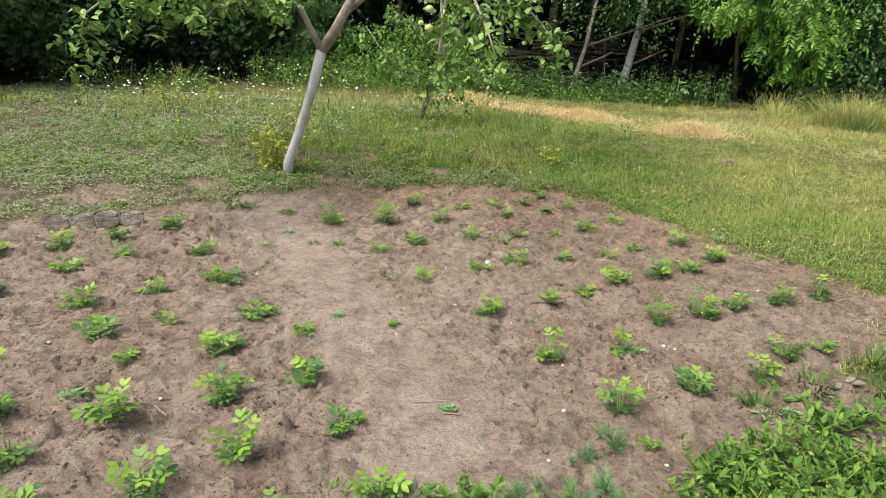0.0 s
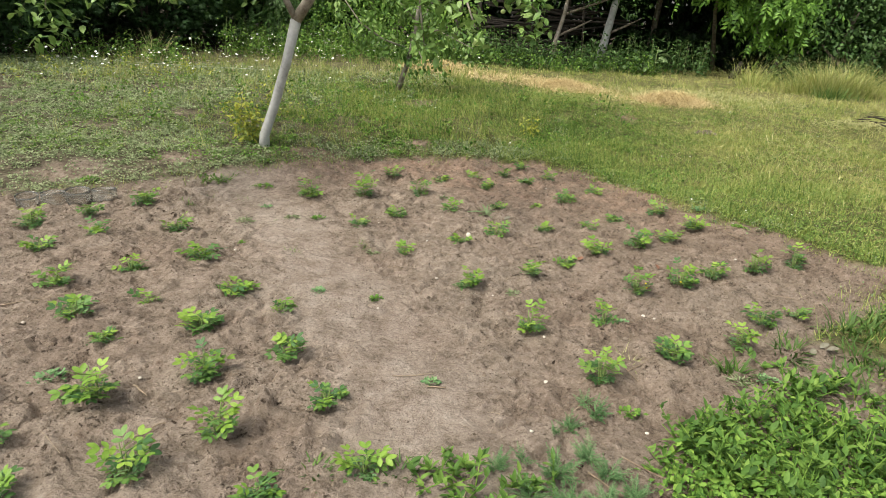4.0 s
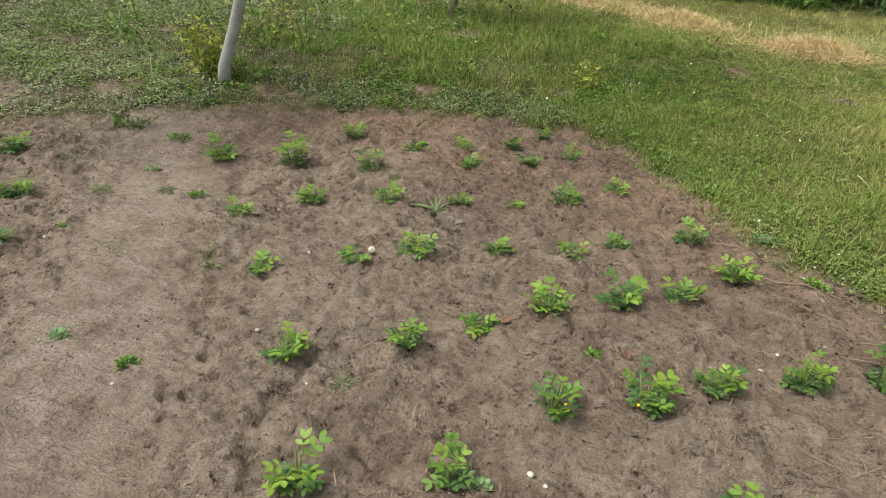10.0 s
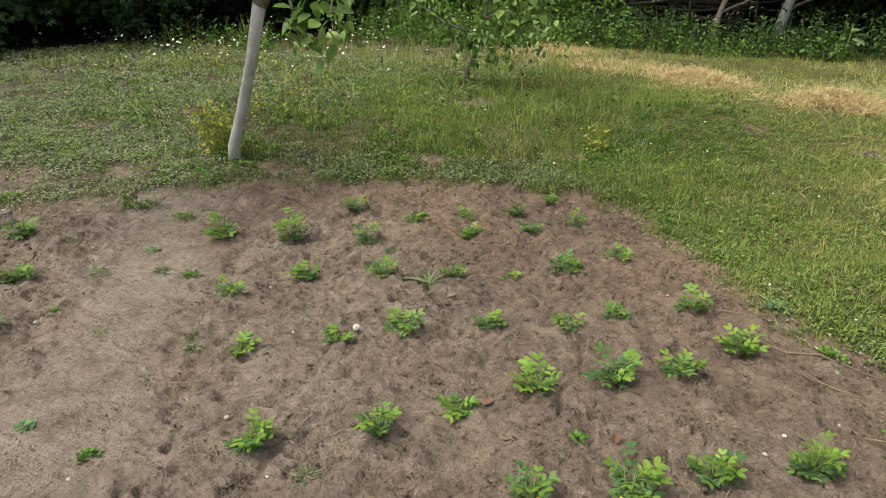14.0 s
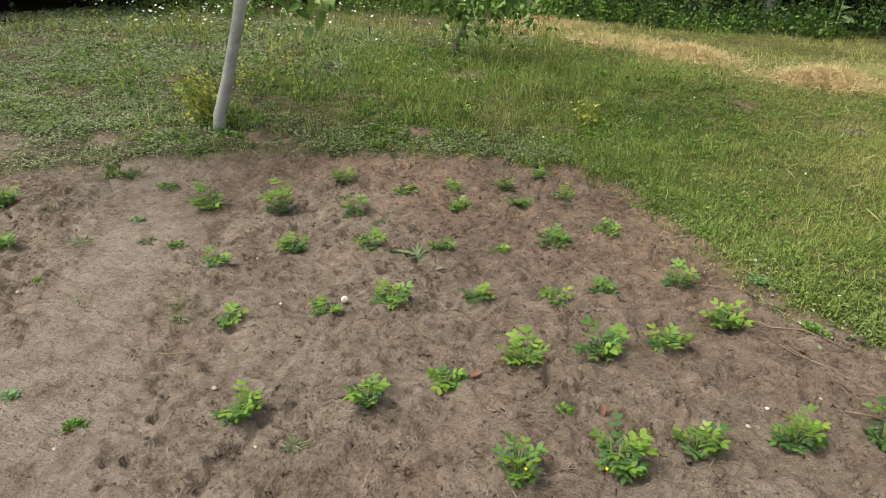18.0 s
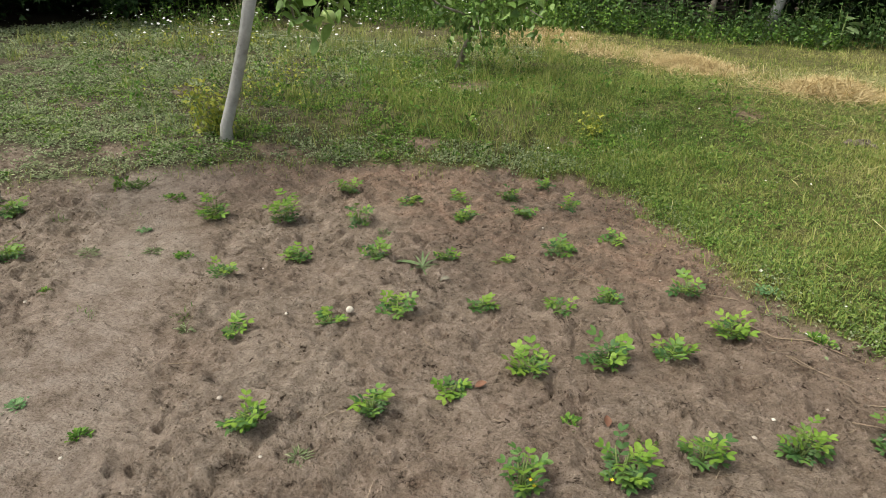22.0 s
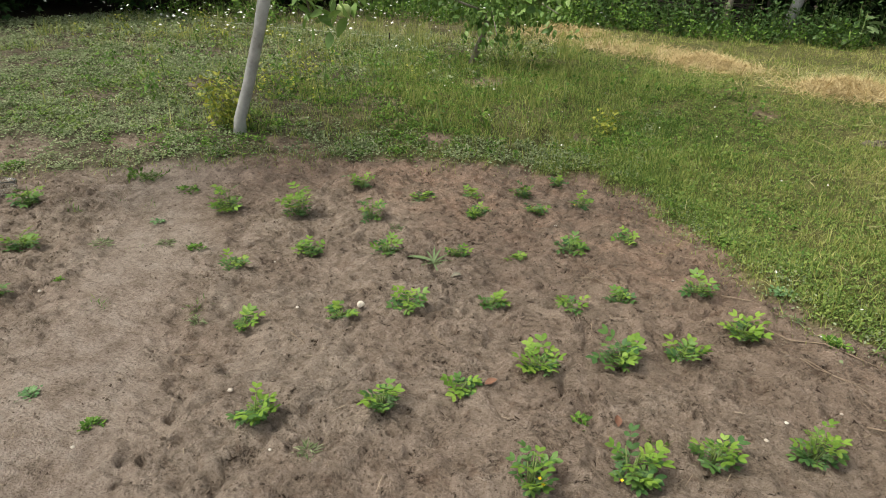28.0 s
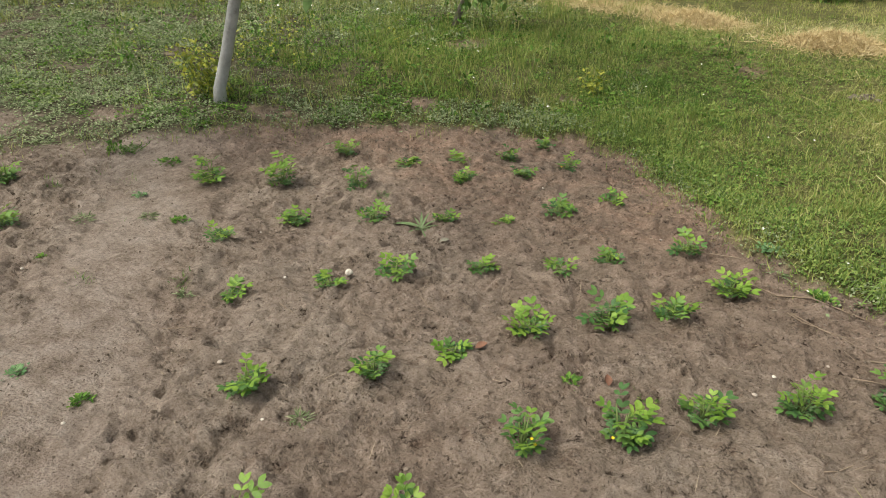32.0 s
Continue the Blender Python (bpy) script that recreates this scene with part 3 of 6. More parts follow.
def crown_shape(blobs, n, size, template, seed, droop=0.5, cluster=22, spread=0.2, shell=0.72):
    """Leaves in sprays over the outer part of several ellipsoids (cx, cy, cz, rx, ry, rz)."""
    r = np.random.default_rng(seed)
    area = np.array([b[3] * b[4] + b[3] * b[5] + b[4] * b[5] for b in blobs])
    nc = max(3, n // cluster)
    which = r.choice(len(blobs), nc, p=area / area.sum())
    b = np.array(blobs, float)[which]
    d = r.normal(0, 1, (nc, 3))
    d /= np.linalg.norm(d, axis=1, keepdims=True)
    rad = r.uniform(shell, 1.06, (nc, 1))
    mid = b[:, :3] + d * b[:, 3:] * rad
    own = np.repeat(np.arange(nc), cluster)
    m = len(own)
    at = mid[own] + r.normal(0, spread, (m, 3)) * np.array([1, 1, 0.75])
    yaw = np.arctan2(-d[own, 0], d[own, 1]) + r.normal(0, 0.9, m)
    rot = turns(yaw, -droop + r.normal(0, 0.45, m), r.normal(0, 0.5, m))
    return scatter(template, at, rot, size * r.uniform(0.65, 1.25, m))


def leafy(name, label, category, trunks, crown, leaf, bark="bark", group=""):
    """A tree or bush: trunks as (points, radii), one crown mesh."""
    base = Vector(trunks[0][0][0])
    ob = thing(name, label, category, base, group)
    for i, (pts, radii) in enumerate(trunks):
        sh = tube([Vector(p) - base for p in pts], radii, 9)
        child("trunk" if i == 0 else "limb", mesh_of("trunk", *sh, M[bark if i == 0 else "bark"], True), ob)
    child("crown", mesh_of("crown", crown[0] - np.array(base), crown[1], M[leaf]), ob, kind="stuff")
    return ob


def on(x, y, dz=0.0):
    return (x, y, height(x, y) + dz)


# ---- peanut plants in the bed ----
def peanut_leaf(leaf, tilt):
    parts = [moved(leaf, pose(0, 0.50, 0.02, tilt, 0, s * 64), 0.40) for s in (-1, 1)]
    parts += [moved(leaf, pose(0, 0.74, 0.02, tilt, 0, s * 30), 0.45) for s in (-1, 1)]
    return joined(*parts, tube([(0, 0, 0), (0, 0.35, 0.02), (0, 0.68, 0.02)], [0.022, 0.016, 0.012], 3, False))


M["peanut_low"] = leaf_mat("low_peanut_leaf", (0.065, 0.145, 0.060), (0.125, 0.235, 0.092), (0.21, 0.325, 0.135), 0.5, 0.3, 6.0, "each")
M["peanut_young"] = leaf_mat("young_peanut_leaf", (0.14, 0.265, 0.038), (0.215, 0.36, 0.052), (0.31, 0.45, 0.08), 0.5, 0.38, 6.0, "each")
LEAF_OLD = [mesh_of("leaf", *peanut_leaf(OBOVATE, a), M["peanut_leaf"], True) for a in (-10, 2, 14)]
LEAF_LOW = [mesh_of("leaf", *peanut_leaf(OBOVATE, a), M["peanut_low"], True) for a in (-6, 8)]
LEAF_YOUNG = [mesh_of("leaf", *peanut_leaf(OBOVATE, a), M["peanut_young"], True) for a in (-4, 12)]
FLOWER = mesh_of("flower", *joined(*[moved(ROUND, pose(0, 0, 0, 55, 0, a), 0.011) for a in (0, 75, 150, 215, 290)]), M["yellow"])


def peanut(x, y, wide, tall, seed, flowers=0, pale=0.45):
    r = random.Random(seed)
    ob = thing("peanut_plant", "young green peanut plant with four-part leaves in bare soil" if not flowers else "green peanut plant with small yellow flowers in bare soil",
               "plant", on(x, y, -0.006), "peanut plants in the bed")
    size = min(0.088, 0.044 + 0.19 * wide)
    tall *= 0.88
    n = int(17 + 185 * wide * (0.5 + tall))
    shoots = r.randint(4, 7)
    tips, stems = [], []
    for s in range(shoots):
        a = 2 * math.pi * (s + r.uniform(-0.3, 0.3)) / shoots
        reach = (wide / 2 - size * 0.82) * r.uniform(0.5, 1.0) if s else 0.01
        top = max(0.03, (tall - size * 0.55)) * (1.0 if s == 0 or (s == 2 and tall > 0.15) else r.uniform(0.4, 0.78))
        reach = max(reach, 0.012)
        tip = Vector((math.cos(a) * reach, math.sin(a) * reach, top))
        mid = Vector((tip.x * 0.55, tip.y * 0.55, top * 0.35))
        stems.append(tube([(0, 0, -0.01), mid, tip], [0.0045, 0.0038, 0.0022], 5))
        tips.append((mid, tip, a))
    shoot = [child("stem", mesh_of("stem", *s, M["peanut_stem"], True), ob) for s in stems]
    for i in range(n):
        k = 0 if i % 5 == 1 and tall > 0.13 else i % shoots
        mid, tip, a = tips[k]
        low = i % 5 in (0, 2)                         # small leaves in a skirt close to the soil
        t = r.random() ** (1.3 if low else 0.6) * (0.6 if low else 1.0)
        p = (Vector((0, 0, 0.01)).lerp(mid, t * 2) if t < 0.5 else mid.lerp(tip, t * 2 - 1))
        yaw = r.uniform(0, 360) if t > 0.8 else math.degrees(a) - 90 + r.uniform(-95, 95)
        pitch = (2 + r.uniform(-4, 14)) if low else -3 + 22 * t + r.uniform(-14, 14)
        s = size * (r.uniform(0.42, 0.68) if low else r.uniform(0.75, 1.1) * (0.76 + 0.36 * t))
        young = t > 0.68 and not low and r.random() < pale + 0.3
        m = pose(p.x, p.y, p.z, 0, 0, yaw) @ pose(0, 0, 0, pitch, r.uniform(-22, 22), 0) @ Matrix.Scale(s, 4)
        child("leaf", r.choice(LEAF_YOUNG if young else LEAF_LOW if low else LEAF_OLD), shoot[k], "", m)
    for i in range(flowers):
        a = r.uniform(3.6, 5.6)
        child("flower", FLOWER, ob, "small yellow pea flower", pose(math.cos(a) * wide * 0.33, math.sin(a) * wide * 0.33, tall * 0.3 + 0.03 * i) @ Matrix.Scale(1.0, 4))
    return ob


PEANUTS = """-1.86 4.27 0.26 0.18;-0.73 4.73 0.30 0.23;-0.31 4.87 0.29 0.24;-0.15 5.39 0.17 0.13;0.13 4.97 0.17 0.19;0.28 5.40 0.17 0.09;0.56 5.60 0.15 0.11;0.71 5.33 0.19 0.12
0.84 5.88 0.17 0.15;1.03 6.19 0.18 0.10;1.26 5.80 0.16 0.15 1;1.03 5.50 0.18 0.08;1.34 5.05 0.21 0.13;1.62 5.28 0.15 0.13;1.08 4.83 0.11 0.06;0.01 4.47 0.17 0.11
0.41 4.61 0.19 0.13;0.78 4.75 0.12 0.09;-0.21 4.11 0.14 0.13;0.16 3.69 0.15 0.07;0.53 3.90 0.15 0.10;0.77 4.09 0.20 0.15;1.11 4.32 0.13 0.09;1.46 4.46 0.15 0.10
1.67 4.60 0.15 0.13;2.02 4.75 0.19 0.14;2.21 4.42 0.24 0.14;1.98 4.19 0.20 0.11;1.73 4.04 0.23 0.15;1.45 3.89 0.25 0.12;1.21 3.63 0.16 0.10;0.98 3.40 0.17 0.14
0.60 3.17 0.19 0.15;2.11 3.60 0.17 0.16;2.42 3.75 0.20 0.18;2.74 3.92 0.20 0.18;1.57 3.25 0.18 0.18 2;1.86 3.40 0.25 0.18 1;0.93 2.67 0.18 0.18;1.33 2.86 0.17 0.16
2.18 3.00 0.20 0.14;2.41 3.11 0.13 0.10;1.96 2.70 0.17 0.15;1.59 2.51 0.24 0.14;1.22 2.26 0.19 0.24;-2.32 3.64 0.26 0.17;-2.02 3.29 0.20 0.12;-2.11 3.95 0.18 0.13
-1.83 3.58 0.19 0.13;-1.44 3.88 0.23 0.16;-1.36 3.14 0.18 0.15;-1.02 3.36 0.30 0.14;-1.63 2.86 0.23 0.16;-1.05 2.72 0.13 0.08;-0.64 2.91 0.26 0.13;-1.27 2.47 0.24 0.14
-1.02 2.27 0.16 0.11;-0.65 2.48 0.26 0.14;-0.32 2.70 0.10 0.09;-0.46 2.06 0.23 0.19;-0.16 2.29 0.24 0.13;-0.78 1.83 0.24 0.20;-2.61 3.42 0.24 0.14;-2.19 2.86 0.22 0.14
-1.61 2.13 0.22 0.14;-1.25 1.77 0.20 0.16;-1.00 1.53 0.20 0.18 2;0.10 1.94 0.17 0.13;-0.23 1.67 0.19 0.17;-0.45 1.44 0.22 0.18;0.32 1.56 0.20 0.14;-0.80 1.30 0.16 0.12
0.01 1.39 0.16 0.10"""
for i, row in enumerate(PEANUTS.replace("\n", ";").split(";")):
    v = [float(a) for a in row.split()]
    peanut(v[0], v[1], v[2], v[3], 100 + i, int(v[4]) if len(v) > 4 else 0, (0.25, 0.45, 0.6, 0.35)[i % 4])


# ---- apple tree with whitewashed trunk ----
foot, fork = Vector((-1.475, 5.86, 0.10)), Vector((-1.14, 5.88, 1.31))
knee = foot.lerp(fork, 0.12) + Vector((-0.05, 0, 0))
apple_tree = thing("apple_tree", "apple tree with whitewashed leaning trunk and green apples", "tree", foot)
trunk_pts = [foot + Vector((-0.02, 0, -0.05)), knee, foot.lerp(fork, 0.35) + Vector((-0.02, 0, 0)), foot.lerp(fork, 0.68), fork]
child("trunk", mesh_of("trunk", *tube([p - foot for p in trunk_pts], [0.060, 0.047, 0.045, 0.043, 0.050], 14), M["whitewash"], True), apple_tree, "grey-white limewashed trunk")
BOUGHS = [([fork, (-1.20, 5.82, 1.46), (-1.32, 5.75, 1.72), (-1.6, 5.6, 2.15)], [0.034, 0.030, 0.026, 0.02]),
          ([fork, (-1.02, 5.88, 1.48), (-0.86, 5.87, 1.76), (-0.62, 5.75, 2.3)], [0.054, 0.05, 0.042, 0.03]),
          ([(-0.95, 5.88, 1.62), (-0.6, 6.2, 2.0), (-0.2, 6.6, 2.6)], [0.036, 0.028, 0.018]),
          ([(-0.8, 5.85, 1.9), (-0.2, 5.3, 2.2), (0.28, 4.6, 1.85), (0.47, 4.15, 1.52), (0.54, 3.97, 1.36)], [0.026, 0.019, 0.013, 0.008, 0.004]),
          ([(-0.7, 5.8, 2.1), (0.1, 5.6, 2.15), (0.6, 5.35, 1.85), (0.9, 5.27, 1.55), (1.05, 5.25, 1.42)], [0.024, 0.018, 0.011, 0.007, 0.004]),
          ([(-0.3, 5.4, 2.2), (0.0, 4.8, 2.15), (0.13, 4.35, 1.8), (0.17, 4.25, 1.45), (0.2, 4.28, 1.22)], [0.018, 0.014, 0.010, 0.007, 0.004]),
          ([(-1.4, 5.7, 1.85), (-1.8, 5.1, 1.95), (-2.1, 4.4, 1.75), (-2.25, 4.08, 1.5), (-2.28, 4.08, 1.34)], [0.022, 0.017, 0.012, 0.008, 0.004]),
          ([(-1.35, 5.72, 1.75), (-1.4, 5.2, 1.85), (-1.5, 4.7, 1.72), (-1.62, 4.5, 1.5)], [0.02, 0.015, 0.010, 0.005]),
          ([(-1.5, 5.3, 1.87), (-1.75, 4.7, 1.78), (-1.95, 4.35, 1.55)], [0.014, 0.010, 0.005]),
          ([(-1.32, 5.75, 1.72), (-1.3, 5.3, 1.82), (-1.2, 4.9, 1.68)], [0.014, 0.010, 0.005]),
          ([(-0.62, 5.75, 2.3), (-0.4, 5.5, 2.9), (-0.3, 5.4, 3.4)], [0.03, 0.02, 0.008]),
          ([(-1.6, 5.6, 2.15), (-2.2, 5.5, 2.7), (-2.4, 5.5, 3.2)], [0.018, 0.014, 0.006]),
          ([(-0.2, 6.6, 2.6), (0.3, 7.2, 2.8), (0.8, 7.6, 2.6)], [0.018, 0.013, 0.006]),
          ([(-1.6, 5.6, 2.15), (-2.4, 5.9, 2.3), (-3.1, 6.1, 2.1)], [0.018, 0.013, 0.006])]
for pts, radii in BOUGHS:
    child("branch", mesh_of("branch", *tube([Vector(p) - foot for p in pts], radii, 8), M["apple_bark"], True), apple_tree)


def along(limbs, n, spread, seed, start=0.3):
    """Random places near limbs, away from the trunk."""
    r = np.random.default_rng(seed)
    out = []
    for pts, _ in limbs:
        p = np.array([tuple(q) for q in pts])
        seg = np.linalg.norm(np.diff(p, axis=0), axis=1)
        s = np.r_[0, np.cumsum(seg)]
        t = r.uniform(start, 1.03, int(n * s[-1])) * s[-1]
        q = np.stack([np.interp(t, s, p[:, a]) for a in range(3)], -1)
        out.append(q + r.normal(0, spread, q.shape) * np.array([1, 1, 0.8]) - np.array([0, 0, spread * 0.5]))
    return np.concatenate(out)


def leaf_sprays(at, size, template, seed, per=5, droop=0.7):
    r = np.random.default_rng(seed)
    own = np.repeat(np.arange(len(at)), per)
    m = len(own)
    rot = turns(r.uniform(0, 6.283, m), -droop + r.normal(0, 0.5, m), r.normal(0, 0.5, m))
    return scatter(template, at[own] + r.normal(0, 0.035, (m, 3)), rot, size * r.uniform(0.6, 1.2, m))


fine = along(BOUGHS[4:5] + BOUGHS[6:10], 32, 0.085, 31, 0.3)
near_leaf = [mesh_of("leaf", *leaf_shape(w, 0.42, 0.12, dr, 3), M["apple_leaf"], True) for w, dr in ((0.62, 0.15), (0.55, 0.3), (0.66, 0.05))]
rr = random.Random(36)
for p in np.repeat(along([BOUGHS[3], BOUGHS[5]], 17, 0.06, 35, 0.42), 4, axis=0):
    q = Vector(p) + Vector((rr.gauss(0, 0.035), rr.gauss(0, 0.035), rr.gauss(0, 0.03))) - foot
    child("leaf", rr.choice(near_leaf), apple_tree, "", pose(*q, 0, 0, rr.uniform(0, 360)) @ pose(0, 0, 0, -20 + rr.gauss(0, 30), rr.gauss(0, 28), 0) @ Matrix.Scale(0.078 * rr.uniform(0.6, 1.2), 4))
upper = along(BOUGHS[10:], 34, 0.2, 32, 0.3)
sh = joined(leaf_sprays(fine, 0.074, leaf_shape(0.62, 0.42, 0.12, 0.15, 3), 33, 10, 0.25), leaf_sprays(upper, 0.10, OVATE, 34, 7, 0.5))
child("foliage", mesh_of("foliage", sh[0] - np.array(foot), sh[1], M["apple_leaf"]), apple_tree, kind="stuff")


def ball(radius, seg=14, rings=9, squash=0.92, dip=0.16):
    """An apple: a ball dented at both ends."""
    v, f = [], []
    for i in range(rings + 1):
        a = math.pi * i / rings
        rr, zz = math.sin(a), math.cos(a) * squash
        zz -= dip * math.cos(a) * max(0.0, 1 - rr * 1.6)
        v += [(radius * rr * math.cos(2 * math.pi * s / seg), radius * rr * math.sin(2 * math.pi * s / seg), radius * zz) for s in range(seg)]
    for i in range(rings):
        for s in range(seg):
            a, b = i * seg + s, i * seg + (s + 1) % seg
            f += [(a, a + seg, b + seg), (a, b + seg, b)]
    return np.array(v, float), np.array(f, int)


APPLE = mesh_of("apple", *ball(0.029), M["apple"], True)
STALK = mesh_of("stalk", *tube([(0, 0, 0.018), (0.003, 0, 0.05)], [0.002, 0.0015], 5), M["apple_bark"], True)
for p, s in (((0.555, 3.95, 1.272), 1.0), ((0.09, 4.13, 1.52), 0.95), ((0.09, 4.13, 1.636), 0.95), ((0.092, 4.13, 1.695), 0.95), ((0.645, 5.27, 1.62), 0.7), ((0.72, 5.28, 1.46), 0.7), ((0.03, 4.18, 1.55), 0.7)):
    fruit = child("apple", APPLE, apple_tree, "unripe pale green apple", Matrix.Translation(Vector(p) - foot) @ Matrix.Scale(s, 4))
    child("stalk", STALK, fruit)

# yellow-leaved shoots beside the trunk
sucker = thing("yellow_shoots", "yellow-green leafy shoots growing beside the whitewashed trunk", "shrub", on(-1.63, 5.9))
r = np.random.default_rng(41)
stalks, lv = [], []
for i in range(12):
    a, b = Vector((r.uniform(-0.14, 0.08), r.uniform(-0.1, 0.1), -0.02)), Vector((r.uniform(-0.2, 0.14), r.uniform(-0.1, 0.06), r.uniform(0.1, 0.5)))
    stalks.append(tube(bent(a, b, 0, 4), [0.004, 0.003, 0.003, 0.002], 5))
    for j in range(44):
        lv.append(a.lerp(b, r.uniform(0.15, 1.05)) + Vector(r.normal(0, 0.035, 3)))
for s in stalks:
    child("stalk", mesh_of("stalk", *s, M["peanut_stem"]), sucker)
child("foliage", mesh_of("foliage", *leaf_sprays(np.array([tuple(p) for p in lv]), 0.046, OVATE, 42, 1, 0.2), M["yellow_leaf"]), sucker, kind="stuff")

# young tree further back
tb = Vector(on(-0.66, 9.05, -0.03))
t2 = thing("young_tree", "slender young fruit tree with a leaning brown trunk", "tree", tb)
tt = Vector((-0.42, 9.1, 1.15))
limb2 = [([tb, tb.lerp(tt, 0.5) + Vector((0.02, 0, 0)), tt, (-0.35, 9.1, 1.9), (-0.3, 9.1, 2.6)], [0.04, 0.034, 0.029, 0.022, 0.01]),
         ([(-0.5, 9.08, 0.93), (-0.85, 8.95, 1.05), (-1.15, 8.9, 1.25), (-1.4, 8.85, 1.6)], [0.016, 0.013, 0.010, 0.005]),
         ([(-0.45, 9.1, 1.1), (-0.1, 8.9, 1.2), (0.4, 8.6, 1.0)], [0.015, 0.011, 0.005]),
         ([(-0.42, 9.1, 1.3), (-0.7, 8.95, 1.6), (-1.1, 8.9, 1.85)], [0.016, 0.012, 0.006]),
         ([(-0.4, 9.1, 1.2), (-0.2, 9.3, 1.6), (0.3, 9.5, 2.0)], [0.016, 0.012, 0.006]),
         ([(-0.48, 9.1, 0.98), (-0.35, 8.8, 0.95), (-0.2, 8.5, 0.75)], [0.012, 0.009, 0.004])]
for i, (pts, radii) in enumerate(limb2):
    child("trunk" if i == 0 else "branch", mesh_of("branch", *tube([Vector(p) - tb for p in pts], radii, 8), M["apple_bark"], True), t2)
sp = np.concatenate([along(limb2[1:], 42, 0.12, 51, 0.15), along([([tt, limb2[0][0][3], limb2[0][0][4]], 0)], 40, 0.2, 52, 0.2)])
sh = leaf_sprays(sp, 0.085, OVATE, 53, 7)
child("foliage", mesh_of("foliage", sh[0] - np.array(tb), sh[1], M["apple_leaf"]), t2, kind="stuff")

# ---- trees and bushes round the garden ----
def bush(name, label, x, y, blobs, n, size, template, leaf, seed, stems=4, **kw):
    b = on(x, y, -0.05)
    rr = random.Random(seed)
    tr = []
    for i in range(stems):
        q = blobs[i % len(blobs)]
        tr.append(([b, (x + (q[0] - x) * 0.4 + rr.uniform(-0.2, 0.2), y + (q[1] - y) * 0.4 + rr.uniform(-0.2, 0.2), b[2] + (q[2] - b[2]) * 0.55), (q[0], q[1], q[2] + 0.3 * q[5])], [0.06, 0.045, 0.015]))
    return leafy(name, label, "bush", tr, crown_shape(blobs, n, size, template, seed, **kw), leaf)


bush("maple_bush", "dense dark green maple bush hanging low over the grass", -9.2, 9.6, [(-9.0, 9.4, 2.3, 1.7, 1.9, 1.7), (-8.2, 8.8, 1.35, 0.9, 1.1, 0.8), (-10, 10.5, 3.6, 2, 2, 1.8)], 9000, 0.15, MAPLE, "maple_leaf", 61)
bush("maple_bush", "dense dark green maple bush hanging low over the grass", -9.0, 12.6, [(-8.6, 12.4, 2.4, 1.6, 1.8, 1.5), (-7.6, 11.4, 1.35, 0.9, 1.0, 0.7), (-9.5, 13.5, 3.8, 2.2, 2, 1.8)], 10000, 0.15, MAPLE, "maple_leaf", 62)
bush("maple_bush", "dense dark green maple bush in deep shade", -8.0, 16.2, [(-7.6, 15.9, 2.2, 2.0, 1.7, 1.7), (-6.7, 15.2, 1.5, 1.0, 0.9, 0.9), (-8.5, 17, 4.0, 2.2, 2.2, 1.8)], 10000, 0.16, MAPLE, "maple_leaf", 63)
bush("ash_bush", "feathery dark green bush with long compound leaves", -5.2, 17.2, [(-5.0, 16.9, 1.7, 1.3, 1.2, 1.5), (-4.2, 16.6, 1.0, 0.9, 0.8, 0.9), (-5.5, 18, 3.6, 1.8, 1.6, 1.6)], 4200, 0.36, ASH, "rose_leaf", 64)
bush("leafy_bush", "bright green low bush among white flowers", -2.6, 16.6, [(-2.9, 16.4, 0.9, 1.1, 0.7, 0.75), (-1.6, 16.5, 1.0, 1.0, 0.7, 0.85), (-0.4, 16.6, 0.9, 0.8, 0.6, 0.75)], 7000, 0.10, OVATE_LOW, "weed_leaf", 65)
bush("walnut_tree", "walnut tree with bright green drooping compound leaves", 6.3, 17.3, [(5.7, 15.7, 3.0, 1.0, 1.0, 0.75), (6.75, 15.4, 2.1, 0.6, 0.7, 0.7), (7.0, 15.2, 1.35, 0.35, 0.4, 0.5), (5.8, 16.8, 4.5, 1.8, 1.6, 1.2)], 2700, 0.34, WALNUT, "walnut_leaf", 66, 1, cluster=12, spread=0.28, droop=0.75)
bush("round_bush", "rounded mid-green bush with dense small leaves", 8.9, 16.2, [(8.7, 15.6, 1.5, 1.2, 1.1, 1.4), (10.2, 15.4, 1.8, 1.5, 1.2, 1.6), (7.9, 15.3, 0.9, 0.7, 0.6, 0.7), (9.2, 16.6, 3.2, 2.3, 1.5, 1.6)], 16000, 0.11, OVATE_LOW, "rose_leaf", 67)
bush("round_bush", "rounded mid-green bush with dense small leaves", 13.6, 15.4, [(13.2, 15.0, 1.6, 1.7, 1.3, 1.5), (14.6, 15.2, 2.4, 1.8, 1.6, 2.0)], 8000, 0.13, OVATE_LOW, "rose_leaf", 68)

